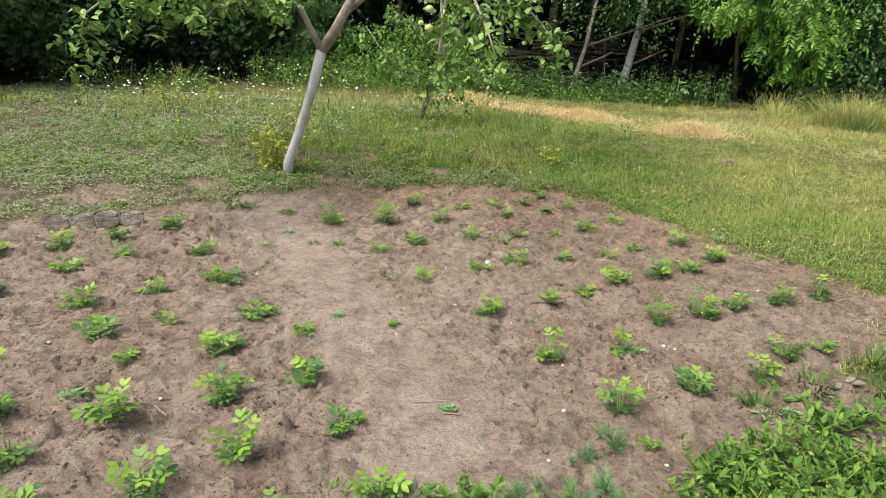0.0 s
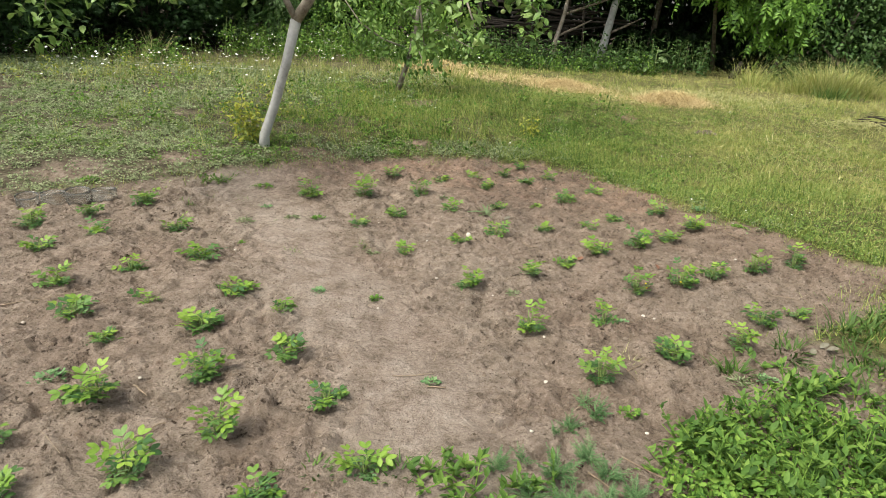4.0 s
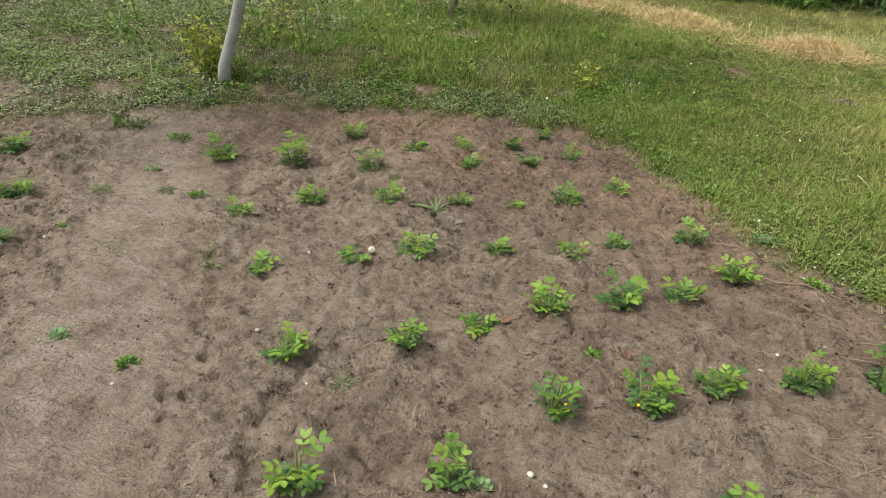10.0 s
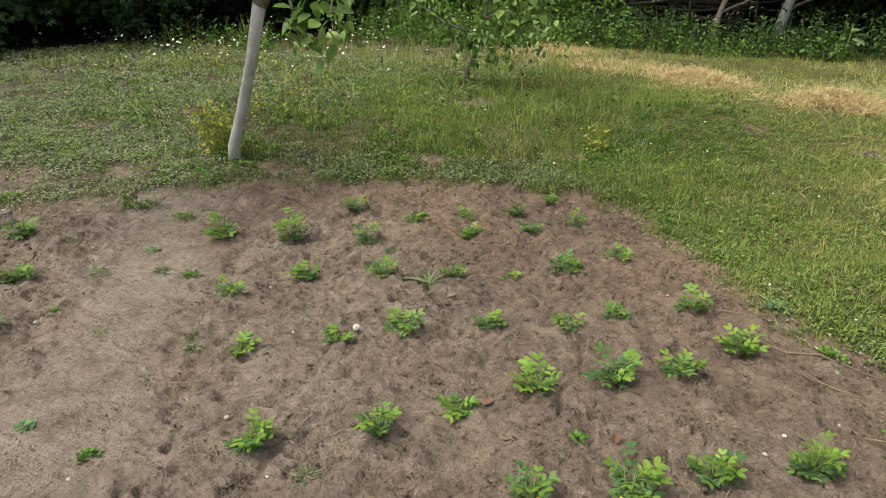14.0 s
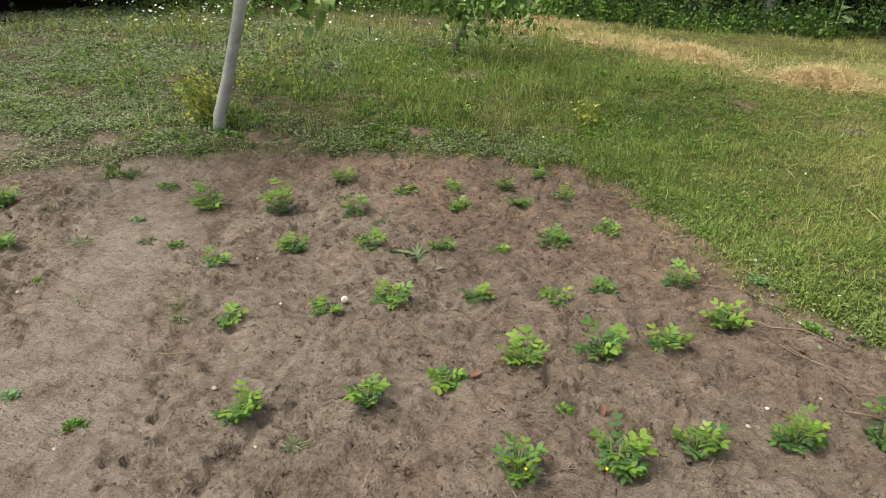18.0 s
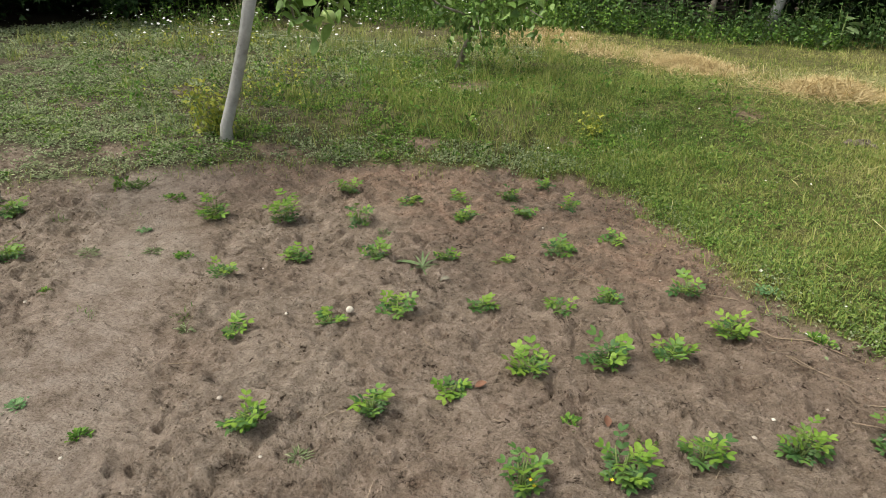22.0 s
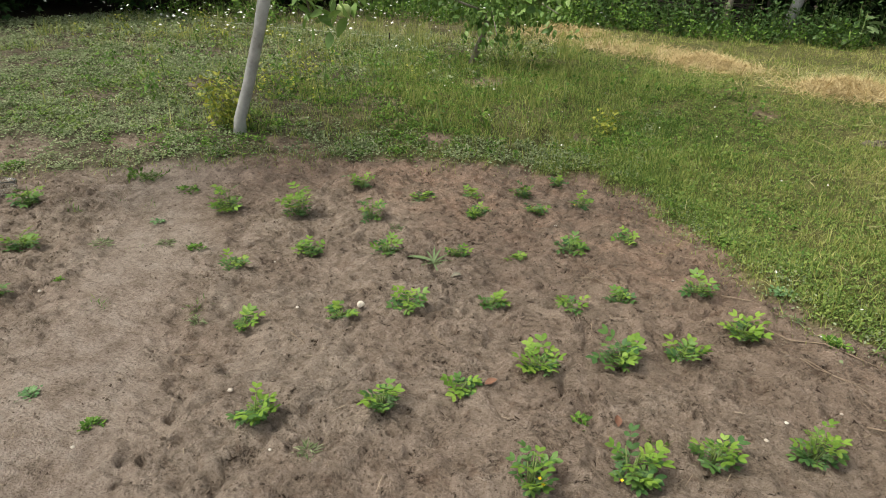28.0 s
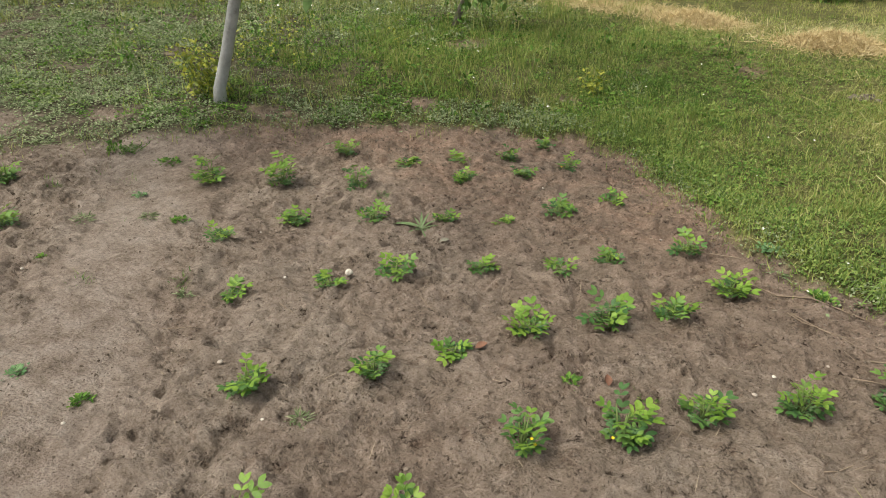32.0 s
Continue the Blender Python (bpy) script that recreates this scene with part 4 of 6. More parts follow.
# two old fruit trees in front of the brushwood
for pts, radii, seed, bk, lab in (
        ([on(3.3, 17.0, -0.1), (3.45, 17.0, 1.0), (3.6, 17.0, 1.9), (3.75, 17.0, 3.2)], [0.13, 0.10, 0.085, 0.06], 71, "whitewash", "old fruit tree with whitewashed lower trunk in the shade"),
        ([on(2.15, 16.8, -0.1), (2.2, 16.8, 0.9), (2.35, 16.8, 1.5), (2.5, 16.8, 2.6)], [0.08, 0.058, 0.048, 0.035], 72, "apple_bark", "small fruit tree with thin pale trunk in the shade")):
    top = Vector(pts[-1])
    extra = [([Vector(pts[2]), Vector(pts[2]) + Vector((0.9, -0.2, 0.35)), Vector(pts[2]) + Vector((1.9, -0.3, 0.75))], [0.035, 0.026, 0.014]),
             ([Vector(pts[1]) + Vector((0.05, 0, 0.1)), Vector(pts[1]) + Vector((0.45, -0.1, 0.3)), Vector(pts[1]) + Vector((0.8, -0.2, 0.5))], [0.035, 0.028, 0.012]),
             ([Vector(pts[3]), top + Vector((-0.8, 0, 0.6)), top + Vector((-1.6, 0.2, 0.8))], [0.05, 0.04, 0.02])]
    leafy("fruit_tree", lab, "tree", [(pts, radii)] + extra, crown_shape([(top.x, top.y, top.z + 0.5, 1.9, 1.5, 1.2), (top.x + 0.9, top.y - 0.3, top.z - 0.6, 0.8, 0.6, 0.45)], 3500, 0.11, OVATE_LOW, seed), "rose_leaf", bk)

# stacked brushwood
stack = thing("brushwood_stack", "long stack of grey cut branches and poles under the trees", "brushwood", on(1.4, 18.0))
rr = random.Random(81)
for i in range(40):
    z = 0.1 + 1.25 * (i / 40) + rr.uniform(-0.05, 0.08)
    x0 = rr.uniform(-1.8, 0.4)
    ln = rr.uniform(1.4, 3.0)
    pts = bent((x0, rr.uniform(-0.35, 0.2), z), (x0 + ln, rr.uniform(-0.35, 0.2), z + rr.uniform(-0.3, 0.3)), rr.uniform(-0.08, 0.08), 5, 0.04, rr)
    q = rr.uniform(0.018, 0.045)
    child("pole", mesh_of("pole", *tube(pts, [q, q, q * 0.9, q * 0.8, q * 0.6], 6), M["pole"], True), stack)
for x in (-1.2, 0.2, 1.6):
    child("stake", mesh_of("stake", *tube([(x, -0.45, -0.1), (x + rr.uniform(-0.2, 0.3), -0.42, 1.5)], [0.035, 0.03], 7), M["pole"], True), stack)

# dark woods closing the view; deep shade among them is put into the leaf colour
r = np.random.default_rng(91)
KITE_WIDE = (KITE[0] * np.array([1.3, 1, 1]), KITE[1])
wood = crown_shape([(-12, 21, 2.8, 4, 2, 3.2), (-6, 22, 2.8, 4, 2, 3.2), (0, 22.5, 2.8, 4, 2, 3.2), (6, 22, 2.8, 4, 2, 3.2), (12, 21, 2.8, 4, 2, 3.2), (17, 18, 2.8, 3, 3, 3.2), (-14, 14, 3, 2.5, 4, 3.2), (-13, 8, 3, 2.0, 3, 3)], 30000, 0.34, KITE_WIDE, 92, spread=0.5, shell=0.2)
# foliage above the view, added unseen to keep sky light off the trees below
shade_canopy = crown_shape([(-8, 18.3, 6.2, 4.5, 3.4, 2.5), (0, 19.2, 6.1, 5, 3.4, 2.4), (7, 18.8, 6.2, 4.5, 3.2, 2.5), (-11, 12, 6.2, 2.6, 4, 2.3), (12, 18.3, 6.2, 4, 3.2, 2.5)], 36000, 0.36, KITE_WIDE, 93, spread=0.45, shell=0.3)


def thicket(n, x0, x1, y0, y1, z1, size, seed):
    """Leaves filling a belt of undergrowth."""
    q = np.random.default_rng(seed)
    a, b2 = q.uniform(x0, x1, n), q.uniform(y0, y1, n)
    at = np.stack([a, b2, land(a, b2) + z1 * q.random(n)], -1)
    return scatter(KITE_WIDE, at, turns(q.uniform(0, 6.283, n), q.normal(-0.4, 0.5, n), q.normal(0, 0.5, n)), size * q.uniform(0.7, 1.2, n))


# dark leaf belts added to fill the gaps with the look of shade
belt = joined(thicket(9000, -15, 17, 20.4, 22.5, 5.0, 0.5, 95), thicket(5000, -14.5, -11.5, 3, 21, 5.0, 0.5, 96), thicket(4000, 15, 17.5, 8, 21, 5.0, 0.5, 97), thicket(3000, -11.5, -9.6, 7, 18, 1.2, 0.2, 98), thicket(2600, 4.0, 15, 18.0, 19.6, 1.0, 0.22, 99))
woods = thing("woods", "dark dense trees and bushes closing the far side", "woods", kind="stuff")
child("foliage", mesh_of("foliage", *joined(wood, shade_canopy, belt), M["wood_leaf"]), woods)
rr = random.Random(94)
tks = []
for i in range(34):
    x, y = rr.uniform(-13, 14), rr.uniform(18.6, 22)
    tks.append(tube([on(x, y, -0.1), (x + rr.uniform(-0.3, 0.3), y, 2.5), (x + rr.uniform(-0.5, 0.5), y, 5.5)], [rr.uniform(0.05, 0.14), 0.07, 0.03], 7))
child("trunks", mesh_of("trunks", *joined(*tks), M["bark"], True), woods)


# ---- grass ----
def spread_points(n, x0, x1, y0, y1, seed, keep):
    r = np.random.default_rng(seed)
    x, y = r.uniform(x0, x1, n), r.uniform(y0, y1, n)
    ok = r.random(n) < keep(x, y)
    return x[ok], y[ok], r


def lawn_keep(x, y):
    return (1 - soil_share(x, y)) * (0.30 + 0.70 * step(-3.0, 0.0, x + 0.9 * (lattice(x, y, 1.0, 30) - 0.5))) * (0.25 + 0.9 * lattice(x, y, 2.2, 31)) * (1 - 0.8 * np.exp(-((x - 3.0) / 0.6) ** 2 - ((y - 3.1) / 0.6) ** 2))


for n, box, tall, wide, per, clump, seed in ((17000, (0.8, 5.2, 2.8, 8.2), 0.027, 0.0046, 13, 0.024, 1), (12500, (-4.0, 7.0, 5.4, 11.2), 0.032, 0.0062, 13, 0.03, 2), (9000, (-8.0, 11.0, 10.2, 17.2), 0.038, 0.010, 12, 0.05, 3)):
    x, y, r = spread_points(n, *box, seed, lawn_keep)
    own = np.repeat(np.arange(len(x)), per)
    high = (0.5 + 1.0 * r.random(len(x)))[own]
    x, y = x[own] + r.normal(0, clump, len(own)), y[own] + r.normal(0, clump, len(own))
    t = tall * high * r.gamma(2.6, 0.4, len(own)) * (0.55 + 0.9 * lattice(x, y, 1.6, 32))
    stuff("grass", "rough mown grass with dry yellowish stalks", "grass", blades(x, y, t, wide * r.uniform(0.6, 1.3, len(own)), 0.95, seed + 10), M["grass"], True)


ROUND_LOW = (np.array([(0, 0, 0), (-0.36, 0.55, 0.06), (0, 1, -0.05), (0.36, 0.55, 0.06)], float), np.array([(0, 2, 1), (0, 3, 2)]))


def low_leaves(n, box, size, template, seed, keep, lift=0.03, flat=0.35):
    x, y, r = spread_points(n, *box, seed, keep)
    m = len(x)
    at = np.stack([x, y, land(x, y) + relief(x, y) + r.uniform(0, lift, m)], -1)
    return scatter(template, at, turns(r.uniform(0, 6.283, m), r.normal(0.25, flat, m), r.normal(0, flat, m)), size * r.uniform(0.5, 1.4, m))


def patchy(scale, seed, lo, hi):
    return lambda x, y: step(lo, hi, lattice(x, y, scale, seed) * 0.65 + lattice(x, y, scale * 3.1, seed + 1) * 0.35)


# low mats of small-leaved weeds beyond the bed


def mats(label, n, box, radius, leaf, per, seed, keep, mat, dome=0.45, template=ROUND_LOW):
    """Low cushions of small leaves, with bare earth between them."""
    x, y, r = spread_points(n, *box, seed, keep)
    m = len(x)
    own = np.repeat(np.arange(m), per)
    rad = (radius * r.uniform(0.45, 1.35, m))[own]
    a, q = r.uniform(0, 6.283, len(own)), np.sqrt(r.random(len(own)))
    px, py = x[own] + rad * q * np.cos(a), y[own] + rad * q * np.sin(a)
    pz = land(px, py) + relief(px, py) + dome * rad * (1 - q * q) * r.uniform(0.3, 1.0, len(own)) + 0.002
    rot = turns(a - 1.571 + r.normal(0, 0.8, len(own)), 0.45 * (1 - q) + r.normal(0.05, 0.35, len(own)), r.normal(0, 0.4, len(own)))
    return stuff("ground_cover", label, "weeds", scatter(template, np.stack([px, py, pz], -1), rot, leaf * r.uniform(0.55, 1.35, len(own))), mat)


open_earth = lambda x, y: (1 - soil_share(x, y))
tufted = patchy(1.5, 44, 0.34, 0.5)
greener = lambda x, y: step(-2.9, -1.0, x + 0.9 * (lattice(x, y, 1.2, 40) - 0.5)) * (1 - step(1.0, 2.4, x))
edge_mat = lambda x, y: np.exp(-((outside_bed(x, y) - 0.22) / 0.3) ** 2)
mats("low grey-green mat of small-leaved knotweed on bare earth", 10500, (-6.6, 1.6, 4.2, 8.2), 0.06, 0.0185, 27, 43,
     lambda x, y: open_earth(x, y) * np.maximum(1 - greener(x, y), edge_mat(x, y) * (1 - step(0.8, 1.5, x))) * (0.16 + 0.84 * tufted(x, y)), M["grey_weed"], 0.7)
mats("grey-green knotweed mats further back on bare earth", 3000, (-8.0, 0.0, 7.8, 11.5), 0.09, 0.032, 20, 45,
     lambda x, y: open_earth(x, y) * (1 - 0.7 * greener(x, y)) * (0.35 + 0.65 * tufted(x, y)), M["grey_weed"], 0.7)
mats("fresh green cushions of low weeds round the fruit trees", 5400, (-5.0, 2.6, 5.2, 9.6), 0.06, 0.021, 22, 46,
     lambda x, y: open_earth(x, y) * (0.25 + 0.75 * greener(x, y)) * (0.1 + 0.9 * patchy(1.3, 47, 0.40, 0.54)(x, y)), M["weed_leaf"], 0.9)
mats("clumps of brighter green clover between the weeds", 1800, (-6.5, 2.2, 5.2, 10.8), 0.075, 0.026, 20, 146,
     lambda x, y: open_earth(x, y) * patchy(1.7, 147, 0.48, 0.6)(x, y), M["clover"], 0.9)
x, y, r = spread_points(60000, -3.2, 2.2, 5.9, 9.6, 148, lambda x, y: open_earth(x, y) * greener(x, y) * step(0.15, 0.6, outside_bed(x, y)) * (0.15 + 0.85 * patchy(1.6, 149, 0.4, 0.58)(x, y)))
stuff("grass", "fresh uncut green grass between the fruit trees", "grass", blades(x, y, 0.055 * r.gamma(3, 0.33, len(x)), 0.0052 * r.uniform(0.6, 1.3, len(x)), 0.5, 150), M["grass"], 0.15)
stuff("clover", "small clover and daisy leaves in the mown grass", "weeds",
      low_leaves(95000, (0.6, 6.5, 3.0, 10.5), 0.0165, ROUND_LOW, 48, lambda x, y: (1 - soil_share(x, y)) * (0.25 + 0.75 * patchy(2.3, 49, 0.42, 0.6)(x, y)) * (1 - 0.7 * step(3.5, 6.0, x)), 0.035), M["clover"])


mats("small rosettes of clover and plantain in the mown grass", 5200, (0.9, 5.4, 3.2, 9.2), 0.035, 0.0185, 12, 160,
     lambda x, y: open_earth(x, y) * (0.2 + 0.8 * patchy(2.6, 161, 0.4, 0.58)(x, y)) * (1 - 0.6 * step(3.5, 5.2, x)), M["clover"], 0.8)


def edge_keep(x, y):
    d = outside_bed(x, y)
    return np.exp(-((d - 0.02) / 0.16) ** 2) * (0.15 + 0.85 * patchy(4.0, 51, 0.4, 0.6)(x, y)) * step(2.6, 3.2, y)


x, y, r = spread_points(60000, -3.4, 3.6, 2.8, 6.7, 52, edge_keep)
lush = lambda x, y: np.exp(-((outside_bed(x, y) - 0.22) / 0.2) ** 2) * step(0.9, 1.6, x) * step(3.5, 4.1, y) * (0.3 + 0.7 * lattice(x, y, 3.0, 56)) * step(0.0, 0.05, outside_bed(x, y))
lx, ly, lr = spread_points(60000, 0.9, 4.2, 2.9, 7.0, 57, lush)
stuff("clover", "bright clover and plantain leaves along the edge of the lawn", "weeds", low_leaves(90000, (0.9, 4.2, 2.9, 7.0), 0.0165, ROUND_LOW, 59, lush, 0.05), M["clover"])
stuff("grass", "lush longer grass beside the edge of the bed", "grass", blades(lx, ly, 0.062 * lr.gamma(3, 0.33, len(lx)), 0.0046 * lr.uniform(0.6, 1.3, len(lx)), 0.65, 58), M["grass"], 0.02)
stuff("grass", "ragged fringe of grass along the edge of the bed", "grass", blades(x, y, 0.034 * r.gamma(3, 0.33, len(x)), 0.004 * r.uniform(0.6, 1.3, len(x)), 0.8, 53), M["grass"], 0.25)
stuff("ground_cover", "creeping weeds along the far edge of the bed", "weeds", low_leaves(100000, (-3.4, 3.6, 3.4, 7.1), 0.0155, ROUND_LOW, 54, lambda x, y: np.exp(-((outside_bed(x, y) - 0.14) / 0.16) ** 2) * patchy(3.0, 55, 0.38, 0.55)(x, y) * (1 - np.exp(-((x + 2.3) / 0.26) ** 2 - ((y - 5.5) / 0.2) ** 2)), 0.03), M["grey_weed"])


# ---- meadow flowers ----
def flowers(x, y, tall, size, seed):
    r = np.random.default_rng(seed)
    n = len(x)
    z = land(x, y)
    stem = blades(x, y, tall, np.full(n, 0.004), 0.15, seed + 1, z)
    disc = joined(*[moved(ROUND, pose(0, 0, 0, 8, 0, a), 0.6) for a in range(0, 360, 60)])
    tops = scatter(disc, np.stack([x, y, z + tall], -1), turns(r.uniform(0, 6.28, n), r.normal(0, 0.35, n), r.normal(0, 0.35, n)), size)
    return stem, tops


def flower_field(name, label, x, y, tall, size, seed):
    stem, tops = flowers(x, y, tall, size, seed)
    ob = thing(name, label, "flowers", kind="stuff")
    me = mesh_of("stalks", *stem, M["grass"])
    vert_values(me, "dry", np.full(len(stem[0]), 0.2))
    child("stalks", me, ob)
    child("blossoms", mesh_of("blossoms", *tops, M["petal"]), ob, "small white daisy heads")


r = np.random.default_rng(60)
x, y = r.normal(-5.0, 1.5, 210), r.normal(9.9, 0.8, 210)
flower_field("white_flowers", "tall white daisies and yarrow along the shaded edge", x, y, r.uniform(0.08, 0.36, 210), r.uniform(0.024, 0.048, 210), 61)
x, y = np.r_[r.normal(-3.2, 1.2, 170), r.uniform(-4, 0.5, 90)], np.r_[r.normal(14.0, 1.2, 170), r.uniform(8.5, 12, 90)]
flower_field("white_flowers", "loose drift of small white meadow flowers", x, y, r.uniform(0.1, 0.6, 260), r.uniform(0.02, 0.042, 260), 63)
x, y = np.r_[r.uniform(-0.5, 2.2, 34), r.normal(2.75, 0.25, 9), r.uniform(1.5, 6, 40)], np.r_[r.uniform(6.4, 8.6, 34), r.normal(4.95, 0.25, 9), r.uniform(5.5, 11, 40)]
flower_field("white_flowers", "a few small daisies in the mown grass", x, y, r.uniform(0.04, 0.08, 83), r.uniform(0.010, 0.018, 83), 65)

# pale shrubby stand of tall weeds at the wood's edge
def tall_weeds(name, label, xs, ys, tall, seed, leaf, size, per=26, template=OVATE_LOW):
    r = np.random.default_rng(seed)
    stalks, at = [], []
    for a, b, t in zip(xs, ys, tall):
        z = float(land(a, b))
        tip = Vector((a + r.normal(0, 0.08), b + r.normal(0, 0.08), z + t))
        stalks.append(tube([(a, b, z - 0.02), tip], [0.006, 0.003], 4, False))
        for q in r.uniform(0.1, 1.0, per):
            at.append(tuple(Vector((a, b, z)).lerp(tip, q) + Vector(r.normal(0, size * 0.7, 3))))
    ob = thing(name, label, "weeds", kind="stuff")
    child("stalks", mesh_of("stalks", *joined(*stalks), M["peanut_stem"]), ob)
    child("foliage", mesh_of("foliage", *leaf_sprays(np.array(at), size, template, seed + 1, 1, 0.3), M[leaf]), ob)


r = np.random.default_rng(70)
tall_weeds("nettles", "stand of green nettles along the foot of the trees", r.uniform(-0.6, 5.6, 210), r.uniform(15.2, 16.8, 210), r.uniform(0.15, 0.85, 210), 71, "rose_leaf", 0.095, 30)
tall_weeds("tall_weeds", "tangle of light green weeds before the dark bushes", r.uniform(-5.2, -0.4, 230), r.uniform(13.4, 16.2, 230), r.uniform(0.2, 0.8, 230), 73, "weed_leaf", 0.08)
tall_weeds("tall_weeds", "bright green young weeds before the nettles", r.uniform(-0.8, 4.4, 110), r.uniform(14.9, 15.7, 110), r.uniform(0.12, 0.5, 110), 83, "weed_leaf", 0.075, 22)
tall_weeds("tall_weeds", "sparse leafy weeds at the foot of the maple bushes", r.uniform(-7.4, -4.5, 60), r.uniform(10.5, 13.0, 60), r.uniform(0.15, 0.5, 60), 75, "weed_leaf", 0.07)
tall_weeds("tall_weeds", "leafy weeds under the right-hand bushes", r.uniform(6.5, 12, 90), r.uniform(14.2, 15.4, 90), r.uniform(0.2, 0.6, 90), 77, "rose_leaf", 0.08)
tall_weeds("yellow_herbs", "yellow-green herbs scattered in the weedy grass", np.r_[r.normal(-4.1, 0.35, 16), r.normal(-2.0, 0.5, 14), r.normal(-5.2, 0.3, 8)], np.r_[r.normal(9.6, 0.3, 16), r.normal(7.0, 0.5, 14), r.normal(8.8, 0.3, 8)], r.uniform(0.1, 0.3, 38), 79, "yellow_leaf", 0.045)
tall_weeds("tall_weeds", "small upright weeds standing in the grass", np.r_[r.uniform(-4.5, 0.5, 60), r.uniform(0.3, 2.4, 12)], np.r_[r.uniform(6.2, 9.5, 60), r.uniform(6.8, 9.0, 12)], r.uniform(0.08, 0.3, 72), 81, "weed_leaf", 0.05, 18)


# seeding grass and dry stalks in clumps on the weedy side
r = np.random.default_rng(85)
cx, cy = r.uniform(-7, 1.2, 170), r.uniform(6.6, 13.5, 170)
own = np.repeat(np.arange(170), 38)
x, y = cx[own] + r.normal(0, 0.07, len(own)), cy[own] + r.normal(0, 0.07, len(own))
t = r.uniform(0.05, 0.26, 170)[own] * r.uniform(0.5, 1.1, len(own))
stuff("weedy_grass", "loose clumps of uncut grass between the weeds", "grass", blades(x, y, t, 0.007 * r.uniform(0.5, 1.2, len(own)), 0.45, 86), M["grass"], 0.3)
cx, cy = np.r_[r.uniform(-5.5, -1.0, 26), r.normal(-2.4, 0.6, 16)], np.r_[r.uniform(8.0, 12, 26), r.normal(11.0, 0.5, 16)]
own = np.repeat(np.arange(42), 26)
x, y = cx[own] + r.normal(0, 0.13, len(own)), cy[own] + r.normal(0, 0.13, len(own))
stuff("dry_stalks", "bleached dry stalks and seed heads in the weedy grass", "grass", blades(x, y, r.uniform(0.08, 0.3, len(own)), 0.006 * r.uniform(0.5, 1.2, len(own)), 0.5, 87), M["dry_grass"])


# ---- tall dry grass ----
def tuft(name, label, at, n, tall, wide, spread, seed, mat, dry=None, lean=0.35, group="", category="grass"):
    r = np.random.default_rng(seed)
    x, y = r.normal(0, spread, n), r.normal(0, spread, n)
    yaw = np.arctan2(-x, y) + r.normal(0, 0.7, n)
    p = np.stack([x, y, np.zeros(n) - 0.015], -1)
    t = tall * r.uniform(0.45, 1.1, n)
    sh = scatter(BLADE, p, turns(yaw, -r.uniform(0.0, lean * 2, n), r.normal(0, 0.15, n)), np.stack([wide * r.uniform(0.6, 1.3, n), t, t], -1))
    ob = thing(name, label, category, on(*at), group)
    me = mesh_of("blades", *sh, mat)
    if dry is not None:
        vert_values(me, "dry", np.full(len(sh[0]), dry))
    child("blade_tuft", me, ob, kind="stuff")
    return ob


for i, (x, y, n, t, s) in enumerate(((6.45, 12.8, 200, 0.5, 0.2), (7.0, 12.9, 520, 0.85, 0.27), (7.5, 13.0, 420, 0.8, 0.27), (5.95, 13.6, 130, 0.55, 0.16), (8.1, 12.6, 260, 0.5, 0.3), (6.2, 14.4, 120, 0.8, 0.18))):
    tuft("tall_grass", "tall clump of seeding dry grass by the bushes", (x, y), int(n * 1.4), t * 0.92, 0.0065, s, 200 + i, M["grass"], 0.5, group="tall dry grass")
for x, y, seed in ((6.95, 12.85, 206), (7.45, 12.95, 207)):
    tuft("tall_grass", "pale seed heads of tall grass by the bushes", (x, y), 110, 0.88, 0.009, 0.25, seed, M["dry_grass"], group="tall dry grass")
tuft("tall_grass", "thin clump of bleached dry stalks before dark bushes", (-5.5, 11.6), 60, 0.65, 0.008, 0.08, 210, M["dry_grass"], lean=0.15)
tuft("tall_grass", "thin clump of bleached dry stalks in the weeds", (-5.0, 10.1), 40, 0.45, 0.008, 0.06, 211, M["dry_grass"], lean=0.12)
tuft("dark_tussock", "dark dead tussock at the foot of the tall grass", (6.75, 12.05), 260, 0.32, 0.012, 0.16, 212, M["grass"], -0.5, lean=0.5)

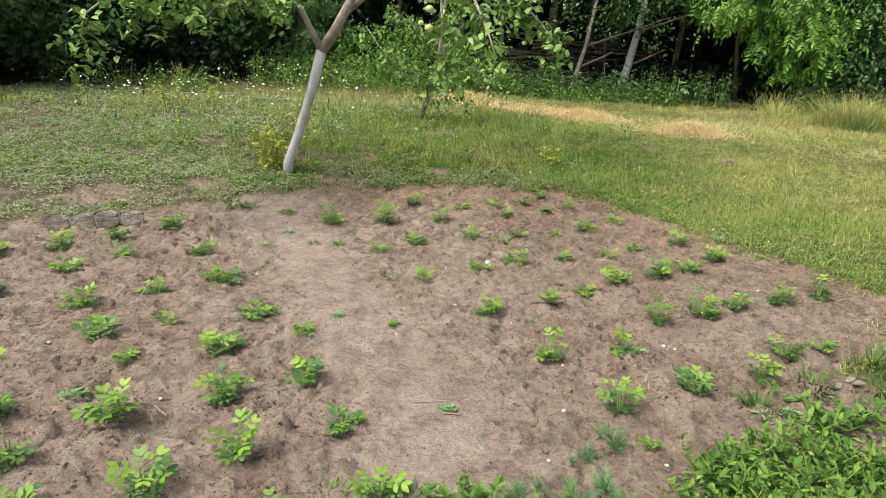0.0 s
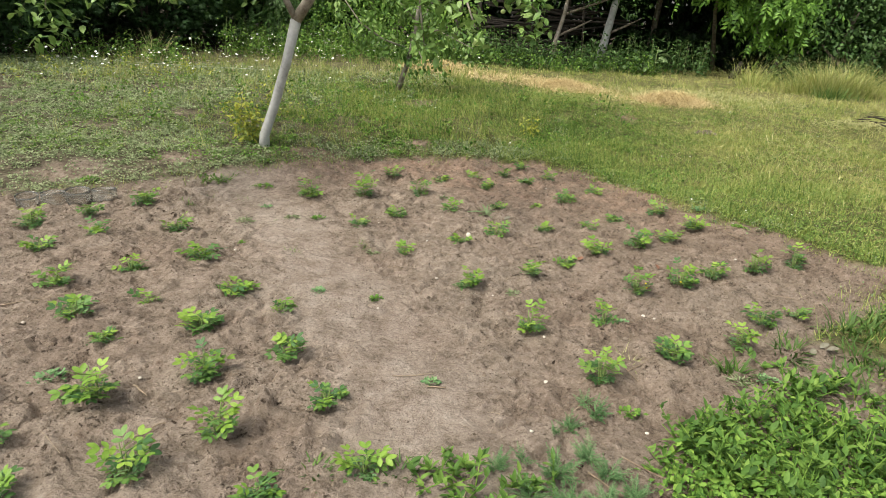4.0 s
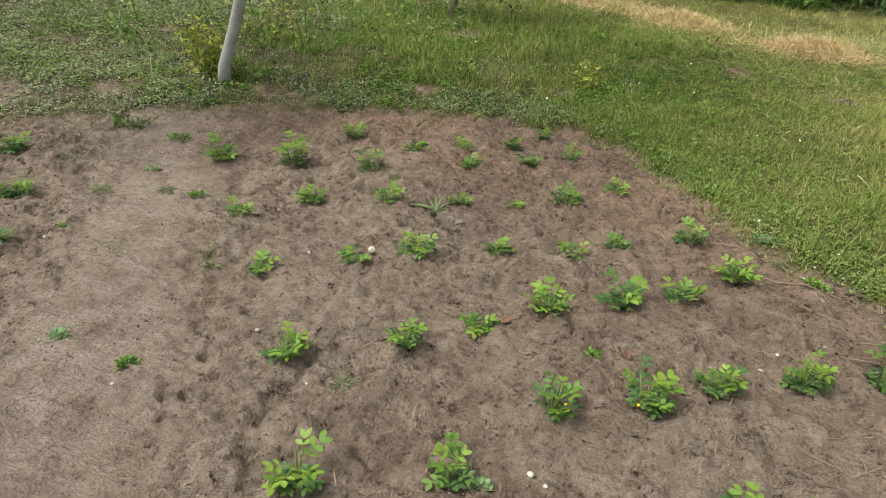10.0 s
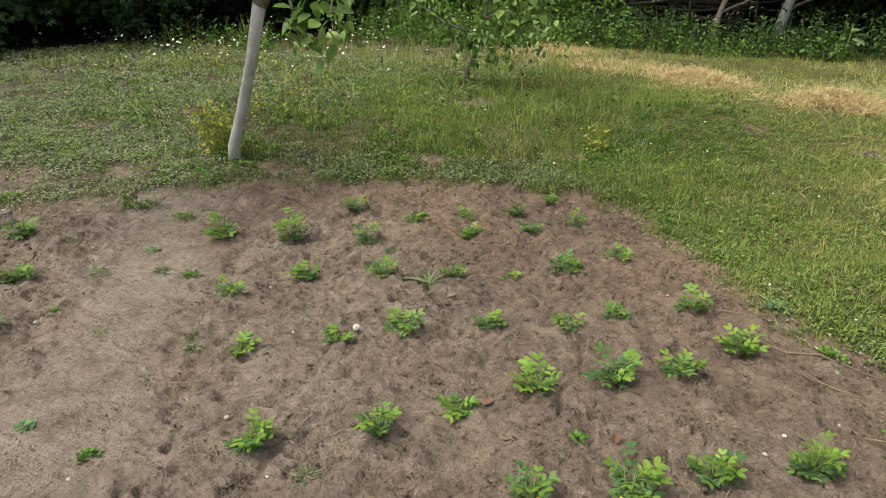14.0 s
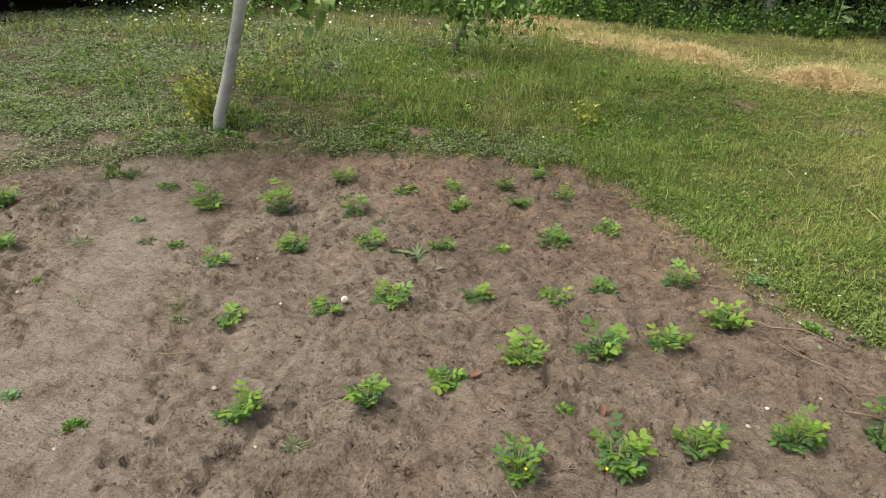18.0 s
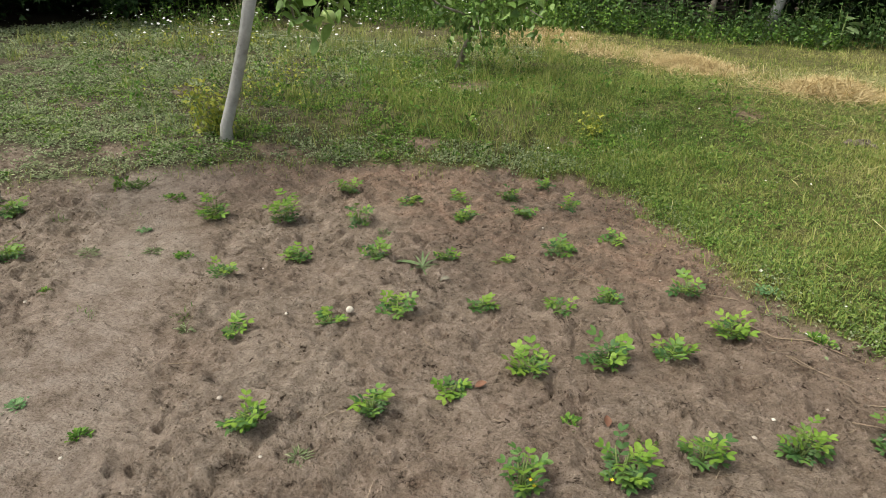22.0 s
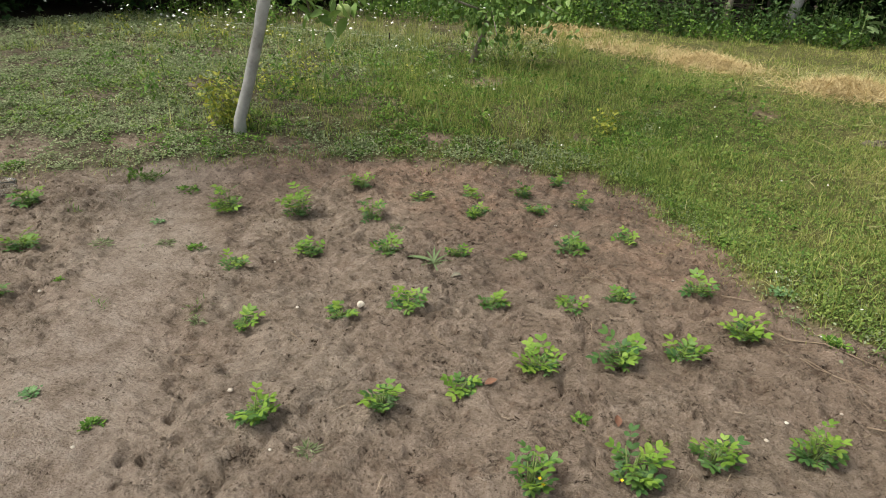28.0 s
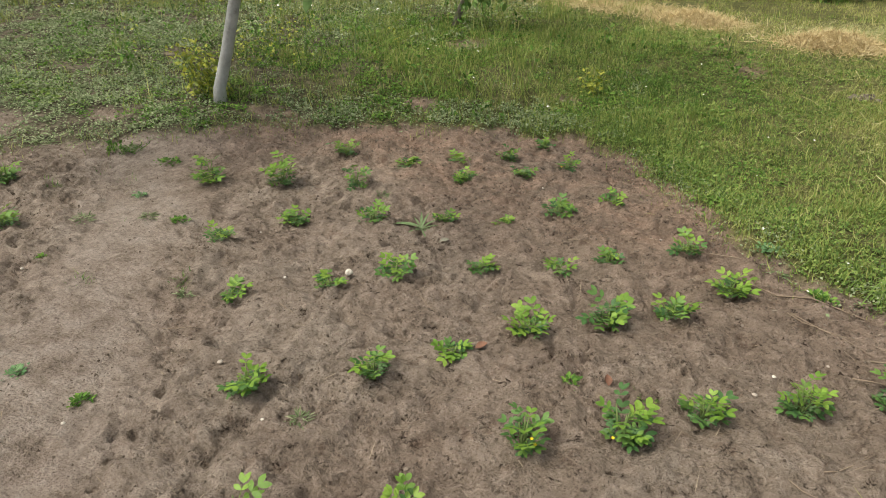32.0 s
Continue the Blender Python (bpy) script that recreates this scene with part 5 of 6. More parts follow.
# ---- straw heaps and debris ----
def heap(label, x, y, rx, ry, tall, n, seed, mat="straw", length=0.27):
    r = np.random.default_rng(seed)
    a, q = r.uniform(0, 6.283, n), np.sqrt(r.random(n)) * np.abs(r.normal(1, 0.35, n))
    px, py = x + rx * q * np.cos(a), y + ry * q * np.sin(a)
    pz = land(px, py) + 0.01 + tall * np.clip(1 - q ** 2, 0, 1) * r.uniform(0.5, 1.05, n) * (0.6 + 0.8 * lattice(px, py, 3.0, seed))
    strip = (np.array([(-0.5, -0.5, 0), (0.5, -0.5, 0), (-0.5, 0.1, 0.06), (0.5, 0.1, 0.06), (0, 0.5, 0)], float), np.array([(0, 1, 3), (0, 3, 2), (2, 3, 4)]))
    sh = scatter(strip, np.stack([px, py, pz], -1), turns(r.uniform(0, 6.283, n), r.normal(0, 0.4, n), r.normal(0, 0.3, n)), np.stack([np.full(n, 0.0055), length * r.uniform(0.4, 1.2, n), np.full(n, length)], -1))
    g = 22
    ang = np.linspace(0, 2 * math.pi, g, endpoint=False)
    v = [(x, y, float(land(x, y)) + tall * 0.6)]
    for s in (0.25, 0.5, 0.72):
        for t in ang:
            ex, ey = x + rx * s * math.cos(t), y + ry * s * math.sin(t)
            v.append((ex, ey, float(land(ex, ey)) + tall * 0.6 * (1 - s * s) - 0.02 - (0.05 if s > 0.7 else 0)))
    f = [(0, 1 + i, 1 + (i + 1) % g) for i in range(g)]
    for k0 in (0, 1):
        for i in range(g):
            p, p2 = 1 + k0 * g + i, 1 + k0 * g + (i + 1) % g
            f += [(p, p + g, p2 + g), (p, p2 + g, p2)]
    ob = thing("straw_heap", label, "straw", kind="stuff")
    if tall > 0.05:
        child("core", mesh_of("core", np.array(v, float), np.array(f), M[mat], True), ob)
    child("stalks", mesh_of("stalks", *sh, M[mat]), ob)


heap("flat heap of golden cut straw on the mown grass", 1.95, 11.35, 0.5, 0.6, 0.10, 4600, 220)
heap("flat heap of bleached cut straw on the mown grass", 3.4, 9.95, 0.52, 0.5, 0.10, 4600, 221)
heap("thin spread of old straw by the young tree", -0.45, 13.6, 0.8, 0.9, 0.10, 2600, 222)
heap("thin scatter of straw between the heaps", 0.9, 12.2, 1.3, 0.9, 0.02, 2600, 223)
heap("dry weeds raked into a low pile", 5.55, 8.75, 0.5, 0.28, 0.045, 500, 224, "dry_grass", 0.22)
heap("thin scatter of hay drying on the grass", 4.2, 10.9, 1.5, 1.0, 0.02, 1900, 225, "dry_grass", 0.3)
heap("thin scatter of hay on the mown grass", 4.2, 7.6, 1.3, 1.6, 0.012, 420, 226, "dry_grass", 0.25)
heap("loose straw round the big heaps", 2.6, 10.7, 1.4, 1.1, 0.012, 420, 227, "straw", 0.25)

# ---- plants and things by the wood's edge ----
burdock = thing("burdock", "burdock with large grey-green leaves", "plant", on(4.35, 15.3))
r = random.Random(230)
for i in range(9):
    a = i * 40 + r.uniform(-15, 15)
    ln = r.uniform(0.2, 0.34)
    child("leaf", mesh_of("leaf", *leaf_shape(0.9, 0.35, 0.15, 0.3, 3), M["thistle_leaf"], True), burdock, "", pose(0, 0, 0.06 + 0.055 * i, 0, 0, a) @ pose(0, 0.05, 0, r.uniform(-10, 25), r.uniform(-20, 20), 0) @ Matrix.Scale(ln, 4))
child("stem", mesh_of("stem", *tube([(0, 0, -0.02), (0.02, 0, 0.62)], [0.014, 0.008], 6), M["peanut_stem"], True), burdock)
for x, y, ln, ry in ((6.05, 15.2, 0.4, 25), (6.75, 15.1, 0.45, 15)):
    st = thing("stump", "short grey weathered stump under the walnut tree", "stump", on(x, y, -0.03), "stumps")
    child("wood", mesh_of("wood", *tube([(0, 0, 0), (ln * 0.2, 0, ln * 0.6), (ln * 0.45, 0, ln)], [0.08, 0.06, 0.045], 9), M["pole"], True), st)
    child("side_branch", mesh_of("branch", *tube([(ln * 0.15, 0, ln * 0.4), (ln * 0.7, -0.05, ln * 0.75)], [0.035, 0.02], 7), M["pole"], True), st)
cord = thing("garden_cord", "pale cord stretched low between two pegs", "cord", on(-4.0, 10.45))
z0 = [height(-5.6, 10.4), height(-2.4, 10.5)]
o = Vector(on(-4.0, 10.45))
child("line", mesh_of("line", *tube([Vector(p) - o for p in bent((-5.6, 10.4, z0[0] + 0.09), (-2.4, 10.5, z0[1] + 0.07), -0.01, 7)], [0.0024] * 7, 5), M["cord"]), cord)
for x, z in ((-5.6, z0[0]), (-2.4, z0[1])):
    child("peg", mesh_of("peg", *tube([Vector((x, 10.4 + 0.03 * (x + 5.6), z - 0.1)) - o, Vector((x, 10.4 + 0.03 * (x + 5.6), z + 0.12)) - o], [0.012, 0.010], 6), M["pole"]), cord)

herb = thing("yellow_herb", "single tall yellow-green herb standing in the grass", "weed", on(1.17, 7.4))
r = np.random.default_rng(650)
lv, stalks = [], []
for i in range(5):
    a, b = Vector((r.normal(0, 0.02), r.normal(0, 0.02), -0.01)), Vector((r.normal(0.02, 0.05), r.normal(0, 0.04), r.uniform(0.12, 0.27)))
    child("stalk", mesh_of("stalk", *tube([a, b], [0.003, 0.002], 5), M["peanut_stem"]), herb)
    lv += [tuple(a.lerp(b, q) + Vector(r.normal(0, 0.014, 3))) for q in r.uniform(0.15, 1.0, 26)]
child("foliage", mesh_of("foliage", *leaf_sprays(np.array(lv), 0.042, OVATE, 651, 1, 0.1), M["yellow_leaf"]), herb, kind="stuff")

# dark clods and dead stalks thrown up in the lawn, and a heap of brush beyond
hump = thing("molehill", "small dark heap of earth and dead stalks in the mown grass", "molehill", on(3.36, 8.04))
rr = random.Random(655)
for i in range(9):
    q = rr.uniform(0.02, 0.045)
    v, f = ball(q, 8, 6, 0.7, 0.0)
    v = v * (1 + 0.16 * np.random.default_rng(660 + i).normal(0, 1, (len(v), 1)))
    child("clod", mesh_of("clod", v, f, M["debris"]), hump, "", Matrix.Translation((rr.gauss(0, 0.06), rr.gauss(0, 0.04), 0.6 * q)))
pile = thing("brush_pile", "low dark pile of cut twigs lying on the grass", "brushwood", on(6.05, 8.9))
for i in range(26):
    a = rr.uniform(-0.5, 0.5)
    yaw, ln, q = a + rr.choice((0, 3.1)), rr.uniform(0.12, 0.32), rr.uniform(0.004, 0.011)
    p = Vector((rr.gauss(0, 0.26), rr.gauss(0, 0.10), rr.uniform(0.02, 0.12)))
    d = Vector((math.cos(yaw), math.sin(yaw), rr.uniform(-0.12, 0.2))) * ln / 2
    child("twig", mesh_of("twig", *tube(bent(p - d, p + d, 0.0, 4, 0.012, rr), [q, q, q * 0.8, q * 0.5], 5), M["pole"], True), pile)

# ---- cut plastic bottles along the bed ----
def cup(radius, tall, sides=24):
    """A thin-walled cut bottle with ribs, open at the top."""
    prof = [(radius * 0.8, 0.0), (radius, 0.015), (radius, tall * 0.3), (radius * 0.965, tall * 0.36), (radius, tall * 0.42), (radius, tall * 0.62), (radius * 0.965, tall * 0.68), (radius, tall * 0.74), (radius * 1.01, tall),
            (radius * 0.985, tall), (radius * 0.975, tall * 0.7), (radius * 0.94, tall * 0.4), (radius * 0.97, 0.02), (0.002, 0.01)]
    v = [(a * math.cos(2 * math.pi * s / sides), a * math.sin(2 * math.pi * s / sides), b) for a, b in prof for s in range(sides)]
    f = []
    for i in range(len(prof) - 1):
        for s in range(sides):
            a, b = i * sides + s, i * sides + (s + 1) % sides
            f += [(a, b, b + sides), (a, b + sides, a + sides)]
    return np.array(v, float), np.array(f, int)


for i, (x, y, rad, t, tilt) in enumerate(((-2.72, 4.17, 0.078, 0.09, 6), (-2.55, 4.22, 0.085, 0.115, -5), (-2.40, 4.29, 0.085, 0.115, 4), (-2.25, 4.38, 0.09, 0.11, -6))):
    ob = thing("cut_bottle", "cut clear plastic bottle sunk at the edge of the bed", "plastic bottle", on(x, y, -0.02), "cut bottles along the bed")
    child("shell", mesh_of("shell", *cup(rad, t), M["plastic"], True), ob, "", pose(0, 0, 0, tilt, tilt * 0.6, 0))

# ---- weeds at the near corner and the front edge ----
M["broad_weed"] = leaf_mat("broad_weed_leaf", (0.045, 0.105, 0.024), (0.11, 0.215, 0.042), (0.21, 0.325, 0.068), 0.6, 0.34, 5.0, "each", spec=0.2)
LANCE_LEAF = [mesh_of("leaf", *leaf_shape(w, 0.36, 0.14, dr, 3), M["broad_weed"], True) for w, dr in ((0.44, 0.2), (0.36, 0.35), (0.5, 0.1))]


def leafy_weed(x, y, tall, n, size, seed, label="lush green weed with broad pointed leaves at the bed corner", group="weeds at the bed corner"):
    r = random.Random(seed)
    ob = thing("leafy_weed", label, "weed", on(x, y, -0.01), group)
    shoots = []
    for s in range(max(2, n // 9)):
        tip = Vector((r.uniform(-0.1, 0.1), r.uniform(-0.1, 0.1), tall * r.uniform(0.7, 1.0)))
        a = Vector((r.uniform(-0.06, 0.06), r.uniform(-0.06, 0.06), -0.01))
        shoots.append((a, tip))
    child("stem", mesh_of("stem", *joined(*[tube([a, b], [0.003, 0.0018], 5) for a, b in shoots]), M["weed_leaf"], True), ob)
    for i in range(n):
        a, b = shoots[i % len(shoots)]
        t = r.uniform(0.25, 1.0)
        p = a.lerp(b, t)
        child("leaf", r.choice(LANCE_LEAF), ob, "", pose(p.x, p.y, p.z, 0, 0, r.uniform(0, 360)) @ pose(0, 0, 0, r.uniform(0, 35) + 38 * t, r.uniform(-25, 25), 0) @ Matrix.Scale(size * r.uniform(0.65, 1.15), 4))
    return ob


r = random.Random(240)
for i in range(60):
    x, y = (r.uniform(1.36, 1.78), r.uniform(1.5, 1.98)) if i < 24 else (r.uniform(1.76, 2.28), r.uniform(1.5, 2.0)) if i < 52 else (r.uniform(1.95, 2.4), r.uniform(2.14, 2.36))
    if float(outside_bed(x, y)) > 0.03:
        leafy_weed(x, y, r.uniform(0.06, 0.22) * (0.7 if i >= 52 else 1.0), r.randint(36, 46), r.uniform(0.034, 0.05), 300 + i)
for i, (x, y, t) in enumerate(((0.53, 1.5, 0.08), (0.6, 1.44, 0.09), (0.68, 1.47, 0.1), (0.74, 1.4, 0.09), (0.8, 1.33, 0.1), (0.58, 1.56, 0.07), (0.66, 1.58, 0.08), (0.74, 1.57, 0.08), (0.82, 1.53, 0.08), (0.9, 1.5, 0.08), (2.03, 2.52, 0.04), (3.0, 3.1, 0.1), (3.2, 3.25, 0.1), (2.95, 2.45, 0.13), (2.8, 2.3, 0.12), (3.05, 2.85, 0.1), (1.1, 1.2, 0.1))):
    leafy_weed(x, y, t, 24, 0.045, 360 + i)

for i, (x, y) in enumerate(((-1.66, 4.87), (-1.57, 4.9), (-1.5, 4.95), (-1.74, 4.93))):
    leafy_weed(x, y, 0.07, 34, 0.03, 380 + i, "low dark green weed clump at the back of the bed", "weeds behind the bed")

TUFTS = [(2.2, 2.68, 0.2), (1.87, 2.46, 0.17), (1.84, 2.43, 0.14), (0.44, 1.56, 0.13), (0.16, 1.52, 0.11),
         (2.56, 2.9, 0.2), (2.63, 2.98, 0.22), (2.72, 2.94, 0.22), (2.8, 3.05, 0.2), (2.92, 3.1, 0.2), (2.66, 2.8, 0.2), (2.5, 2.66, 0.18), (2.58, 2.56, 0.18), (2.8, 2.7, 0.22), (2.9, 2.85, 0.2), (3.1, 3.2, 0.2), (3.05, 2.98, 0.2), (2.74, 2.52, 0.18), (2.4, 2.5, 0.14), (2.08, 2.24, 0.14), (2.3, 2.28, 0.14), (2.36, 2.06, 0.16), (2.46, 2.2, 0.16), (2.42, 1.9, 0.18), (2.56, 2.36, 0.16), (2.6, 2.1, 0.18), (2.34, 1.78, 0.18), (2.66, 2.26, 0.18)]
for i, (x, y, t) in enumerate(TUFTS):
    tuft("grass_tuft", "green tuft of couch grass at the edge of the bed", (x, y), 60, t * 0.62, 0.011, 0.038, 400 + i, M["grass"], -0.75, 0.9, "grass tufts by the bed", "grass tuft")
near_side = lambda x, y: step(0.16, 0.55, outside_bed(x, y)) * (0.05 + 0.95 * patchy(2.4, 471, 0.4, 0.6)(x, y)) * np.exp(-(np.maximum(0, np.hypot(x - 1.9, y - 1.9) - 1.5) / 1.3) ** 2)
x, y, r = spread_points(75000, -1.5, 6.0, -2.0, 4.6, 470, near_side)
stuff("grass", "rank green grass at the near corner of the bed", "grass", blades(x, y, 0.05 * r.gamma(3, 0.33, len(x)), 0.005 * r.uniform(0.6, 1.3, len(x)), 0.75, 472), M["grass"], -0.3)
stuff("ground_cover", "low green weeds under the grass at the near corner", "weeds", low_leaves(60000, (-1.5, 6.0, -2.0, 4.4), 0.024, ROUND_LOW, 473, near_side, 0.06), M["weed_leaf"])
x, y, r = spread_points(52000, -6.0, 8.0, -4.0, 3.0, 475, lambda x, y: step(0.05, 0.3, outside_bed(x, y)) * (0.3 + 0.7 * lattice(x, y, 1.5, 477)) * (1 - np.exp(-(((x - 0.9) / 0.9) ** 2 + ((y - 1.4) / 0.5) ** 2))) * (1 - 0.95 * np.exp(-(((x - 2.9) / 1.0) ** 2 + ((y - 2.7) / 0.8) ** 2))))
stuff("grass", "short grass on the near side of the bed", "grass", blades(x, y, 0.055 * r.gamma(3, 0.33, len(x)), 0.008 * r.uniform(0.6, 1.3, len(x)), 0.8, 476), M["grass"], True)


corner = lambda x, y: step(0.03, 0.10, outside_bed(x, y)) * (1 - step(0.85, 1.1, np.hypot((x - 1.85) / 0.6, (y - 1.72) / 0.45)))
stuff("ground_cover", "dense small green weeds filling the bed corner", "weeds", low_leaves(13000, (1.2, 2.8, 1.1, 2.3), 0.027, OVATE_LOW, 480, corner, 0.09, 0.5), M["weed_leaf"])


# feathery weeds
KITE_THIN = (KITE[0] * np.array([0.34, 1, 1]), KITE[1])


def feathery(x, y, wide, tall, seed):
    r = np.random.default_rng(seed)
    ob = thing("feathery_weed", "blue-green feathery weed with finely cut leaves", "weed", on(x, y, -0.005), "feathery weeds")
    fr = []
    for i in range(7 if wide < 0.11 else 15):
        a, ln = r.uniform(0, 360), r.uniform(0.6, 1.0) * wide
        frond = [tube([(0, 0, 0), (0, 0.5, 0.25), (0, 1, 0.3)], [0.018, 0.014, 0.008], 3, False)]
        for j in range(16):
            yy = 0.2 + 0.8 * j / 16
            for s in (-1, 1):
                frond.append(moved(KITE_THIN, pose(0, yy, 0.28 * yy + 0.05, r.uniform(-20, 30), 0, -s * r.uniform(30, 75)), 0.26 * (1.25 - yy)))
        fr.append(moved(joined(*frond), pose(0, 0, 0, 0, 0, a) @ pose(0, 0, 0, r.uniform(0, 60), r.uniform(-30, 30), 0), ln * 0.8))
    child("fronds", mesh_of("fronds", *joined(*fr), M["blue_weed"]), ob)


for i, (x, y, w, t) in enumerate(((1.16, 1.99, 0.13, 0.1), (1.13, 2.06, 0.10, 0.1), (1.05, 1.9, 0.11, 0.1), (1.08, 1.67, 0.14, 0.1), (0.77, 1.62, 0.12, 0.1), (0.97, 1.58, 0.15, 0.1), (0.86, 1.66, 0.10, 0.1), (0.99, 1.84, 0.08, 0.08), (1.14, 1.6, 0.13, 0.1), (1.0, 1.46, 0.16, 0.1), (0.88, 1.48, 0.15, 0.1), (1.12, 1.48, 0.14, 0.1), (1.22, 1.54, 0.12, 0.1), (0.96, 1.36, 0.16, 0.1), (1.08, 1.34, 0.16, 0.1))):
    feathery(x, y, w, t, 500 + i)

# rosette and small weeds in the bed
ros = thing("rosette_weed", "grey-green rosette weed with long lance leaves in the bed", "weed", on(0.695, 4.6, 0.0))
lm = mesh_of("leaf", *leaf_shape(0.12, 0.55, 0.15, 0.45, 4), M["thistle_leaf"], True)
for a, p, s in ((86, 10, 0.11), (62, 22, 0.11), (20, 48, 0.12), (-5, 55, 0.11), (-35, 42, 0.10), (-70, 16, 0.12), (-100, 8, 0.13), (120, 10, 0.10), (-140, 10, 0.09), (45, 42, 0.10), (-20, 30, 0.11), (8, 36, 0.10), (-55, 30, 0.10)):
    child("leaf", lm, ros, "", pose(0, 0, 0.005, 0, 0, a) @ pose(0, 0, 0, p, 0, 0) @ Matrix.Scale(s, 4))
child("leaf", mesh_of("leaf", *leaf_shape(0.26, 0.5, 0.12, 0.2, 4), M["thistle_leaf"], True), ros, "broad grey-green leaf lying flat", pose(0, 0, 0.02, 0, 0, 82) @ pose(0, 0, 0, 4, 6, 0) @ Matrix.Scale(0.2, 4))
SMALL = [(-0.72, 4.18, 0.09), (-0.53, 4.2, 0.08), (-0.2, 2.95, 0.06), (-0.02, 3.62, 0.07), (0.12, 2.92, 0.06), (-0.98, 4.4, 0.07), (0.86, 3.1, 0.06), (1.66, 3.62, 0.06), (1.98, 2.4, 0.08), (0.33, 4.9, 0.06), (-1.17, 4.87, 0.14), (-1.05, 1.95, 0.12), (1.84, 2.34, 0.09), (1.3, 2.02, 0.08), (0.5, 2.12, 0.06), (2.44, 4.71, 0.06), (2.59, 4.51, 0.08), (1.42, 2.85, 0.05), (-1.56, 4.94, 0.15), (-2.58, 4.74, 0.2), (-0.35, 5.54, 0.07), (-1.01, 4.02, 0.1), (2.57, 4.54, 0.12), (2.4, 4.92, 0.14), (-2.2, 4.82, 0.18), (-0.88, 3.65, 0.07)]
for i, (x, y, w) in enumerate(SMALL):
    r = np.random.default_rng(540 + i)
    n = int(24 + 420 * w)
    px, py = r.normal(0, w * 0.24, n), r.normal(0, w * 0.20, n)
    pz = np.maximum(0.0, 0.16 * w * (1 - (px ** 2 + py ** 2) / (w * 0.5) ** 2)) * r.uniform(0.2, 1.0, n)
    sh = scatter(ROUND_LOW if i % 3 else KITE_THIN, np.stack([px, py, pz], -1), turns(np.arctan2(-px, py) + r.normal(0, 0.8, n), r.uniform(0.0, 0.7, n), r.normal(0, 0.4, n)), (0.018 + 0.035 * w) * (1 if i % 3 else 1.6) * r.uniform(0.6, 1.3, n))
    ob = thing("small_weed", "small flat green weed seedling in bare soil", "weed", on(x, y, 0.002), "small weeds in the bed")
    child("foliage", mesh_of("foliage", *sh, M["weed_leaf" if i % 3 == 1 else "blue_weed" if i % 3 else "grey_weed"]), ob, kind="stuff")

# ---- small things lying on the soil ----
shell = thing("snail_shell", "round cream snail shell lying on the soil", "snail shell", on(0.575, 4.0, 0.010))
spiral = []
for i in range(30):
    a, q = i * 0.42, 1 - i / 33
    spiral.append((Vector((0.010 * q * math.cos(a), 0.010 * q * math.sin(a), 0.012 * (1 - q))), 0.012 * q + 0.001))
child("whorl", mesh_of("whorl", *tube([p for p, _ in spiral], [q for _, q in spiral], 10), M["shell"], True), shell, "", pose(0, 0, 0, 70, 20, 30) @ Matrix.Scale(0.92, 4))


def pebble(x, y, s, seed):
    v, f = ball(s, 9, 6, 0.6, 0.0)
    v = v * (1 + 0.18 * np.random.default_rng(seed).normal(0, 1, (len(v), 1)) * 0.5)
    ob = thing("pebble", "small pale pebble on the soil", "stone", on(x, y, s * 0.25), "pebbles on the soil", data=mesh_of("pebble", v, f, M["pebble"], True))


for i, (x, y, s) in enumerate(((0.42, 3.27, 0.011), (0.15, 2.82, 0.007), (0.98, 2.2, 0.011), (1.0, 2.6, 0.008), (1.55, 2.95, 0.011), (1.6, 2.92, 0.008), (-1.45, 2.35, 0.01), (-0.7, 2.0, 0.008), (2.35, 3.9, 0.008), (2.28, 3.78, 0.010), (0.4, 4.64, 0.012), (0.75, 3.05, 0.006), (1.35, 1.93, 0.008), (0.3, 3.9, 0.007), (1.9, 4.9, 0.007), (-0.1, 4.3, 0.006), (2.55, 4.05, 0.007), (-0.9, 3.55, 0.009), (0.9, 1.85, 0.008), (1.2, 5.3, 0.007))):
    pebble(x, y, s, 580 + i)


def curled(name, label, x, y, size, mat, yaw, seed):
    ob = thing(name, label, "leaf", on(x, y, 0.006))
    v, f = leaf_shape(0.7, 0.45, 0.35, -0.3, 4)
    child("blade", mesh_of("blade", v, f, M[mat], True), ob, "", pose(0, 0, 0.004, 8, 10, yaw) @ Matrix.Scale(size, 4))


curled("dead_leaf", "curled orange-brown dead leaf on the soil", 1.283, 3.67, 0.05, "dead_leaf", -60, 1)
curled("dead_leaf", "reddish decayed leaf flat on the soil", 1.79, 3.64, 0.045, "dead_leaf", 20, 2)
for i, (x, y, s, a) in enumerate(((2.32, 2.66, 0.05, -70), (2.37, 2.69, 0.055, -110), (2.28, 2.64, 0.045, -30), (0.83, 4.5, 0.06, -80))):
    curled("withered_leaf", "grey withered leaf lying on the soil", x, y, s, "withered", a, 5 + i)

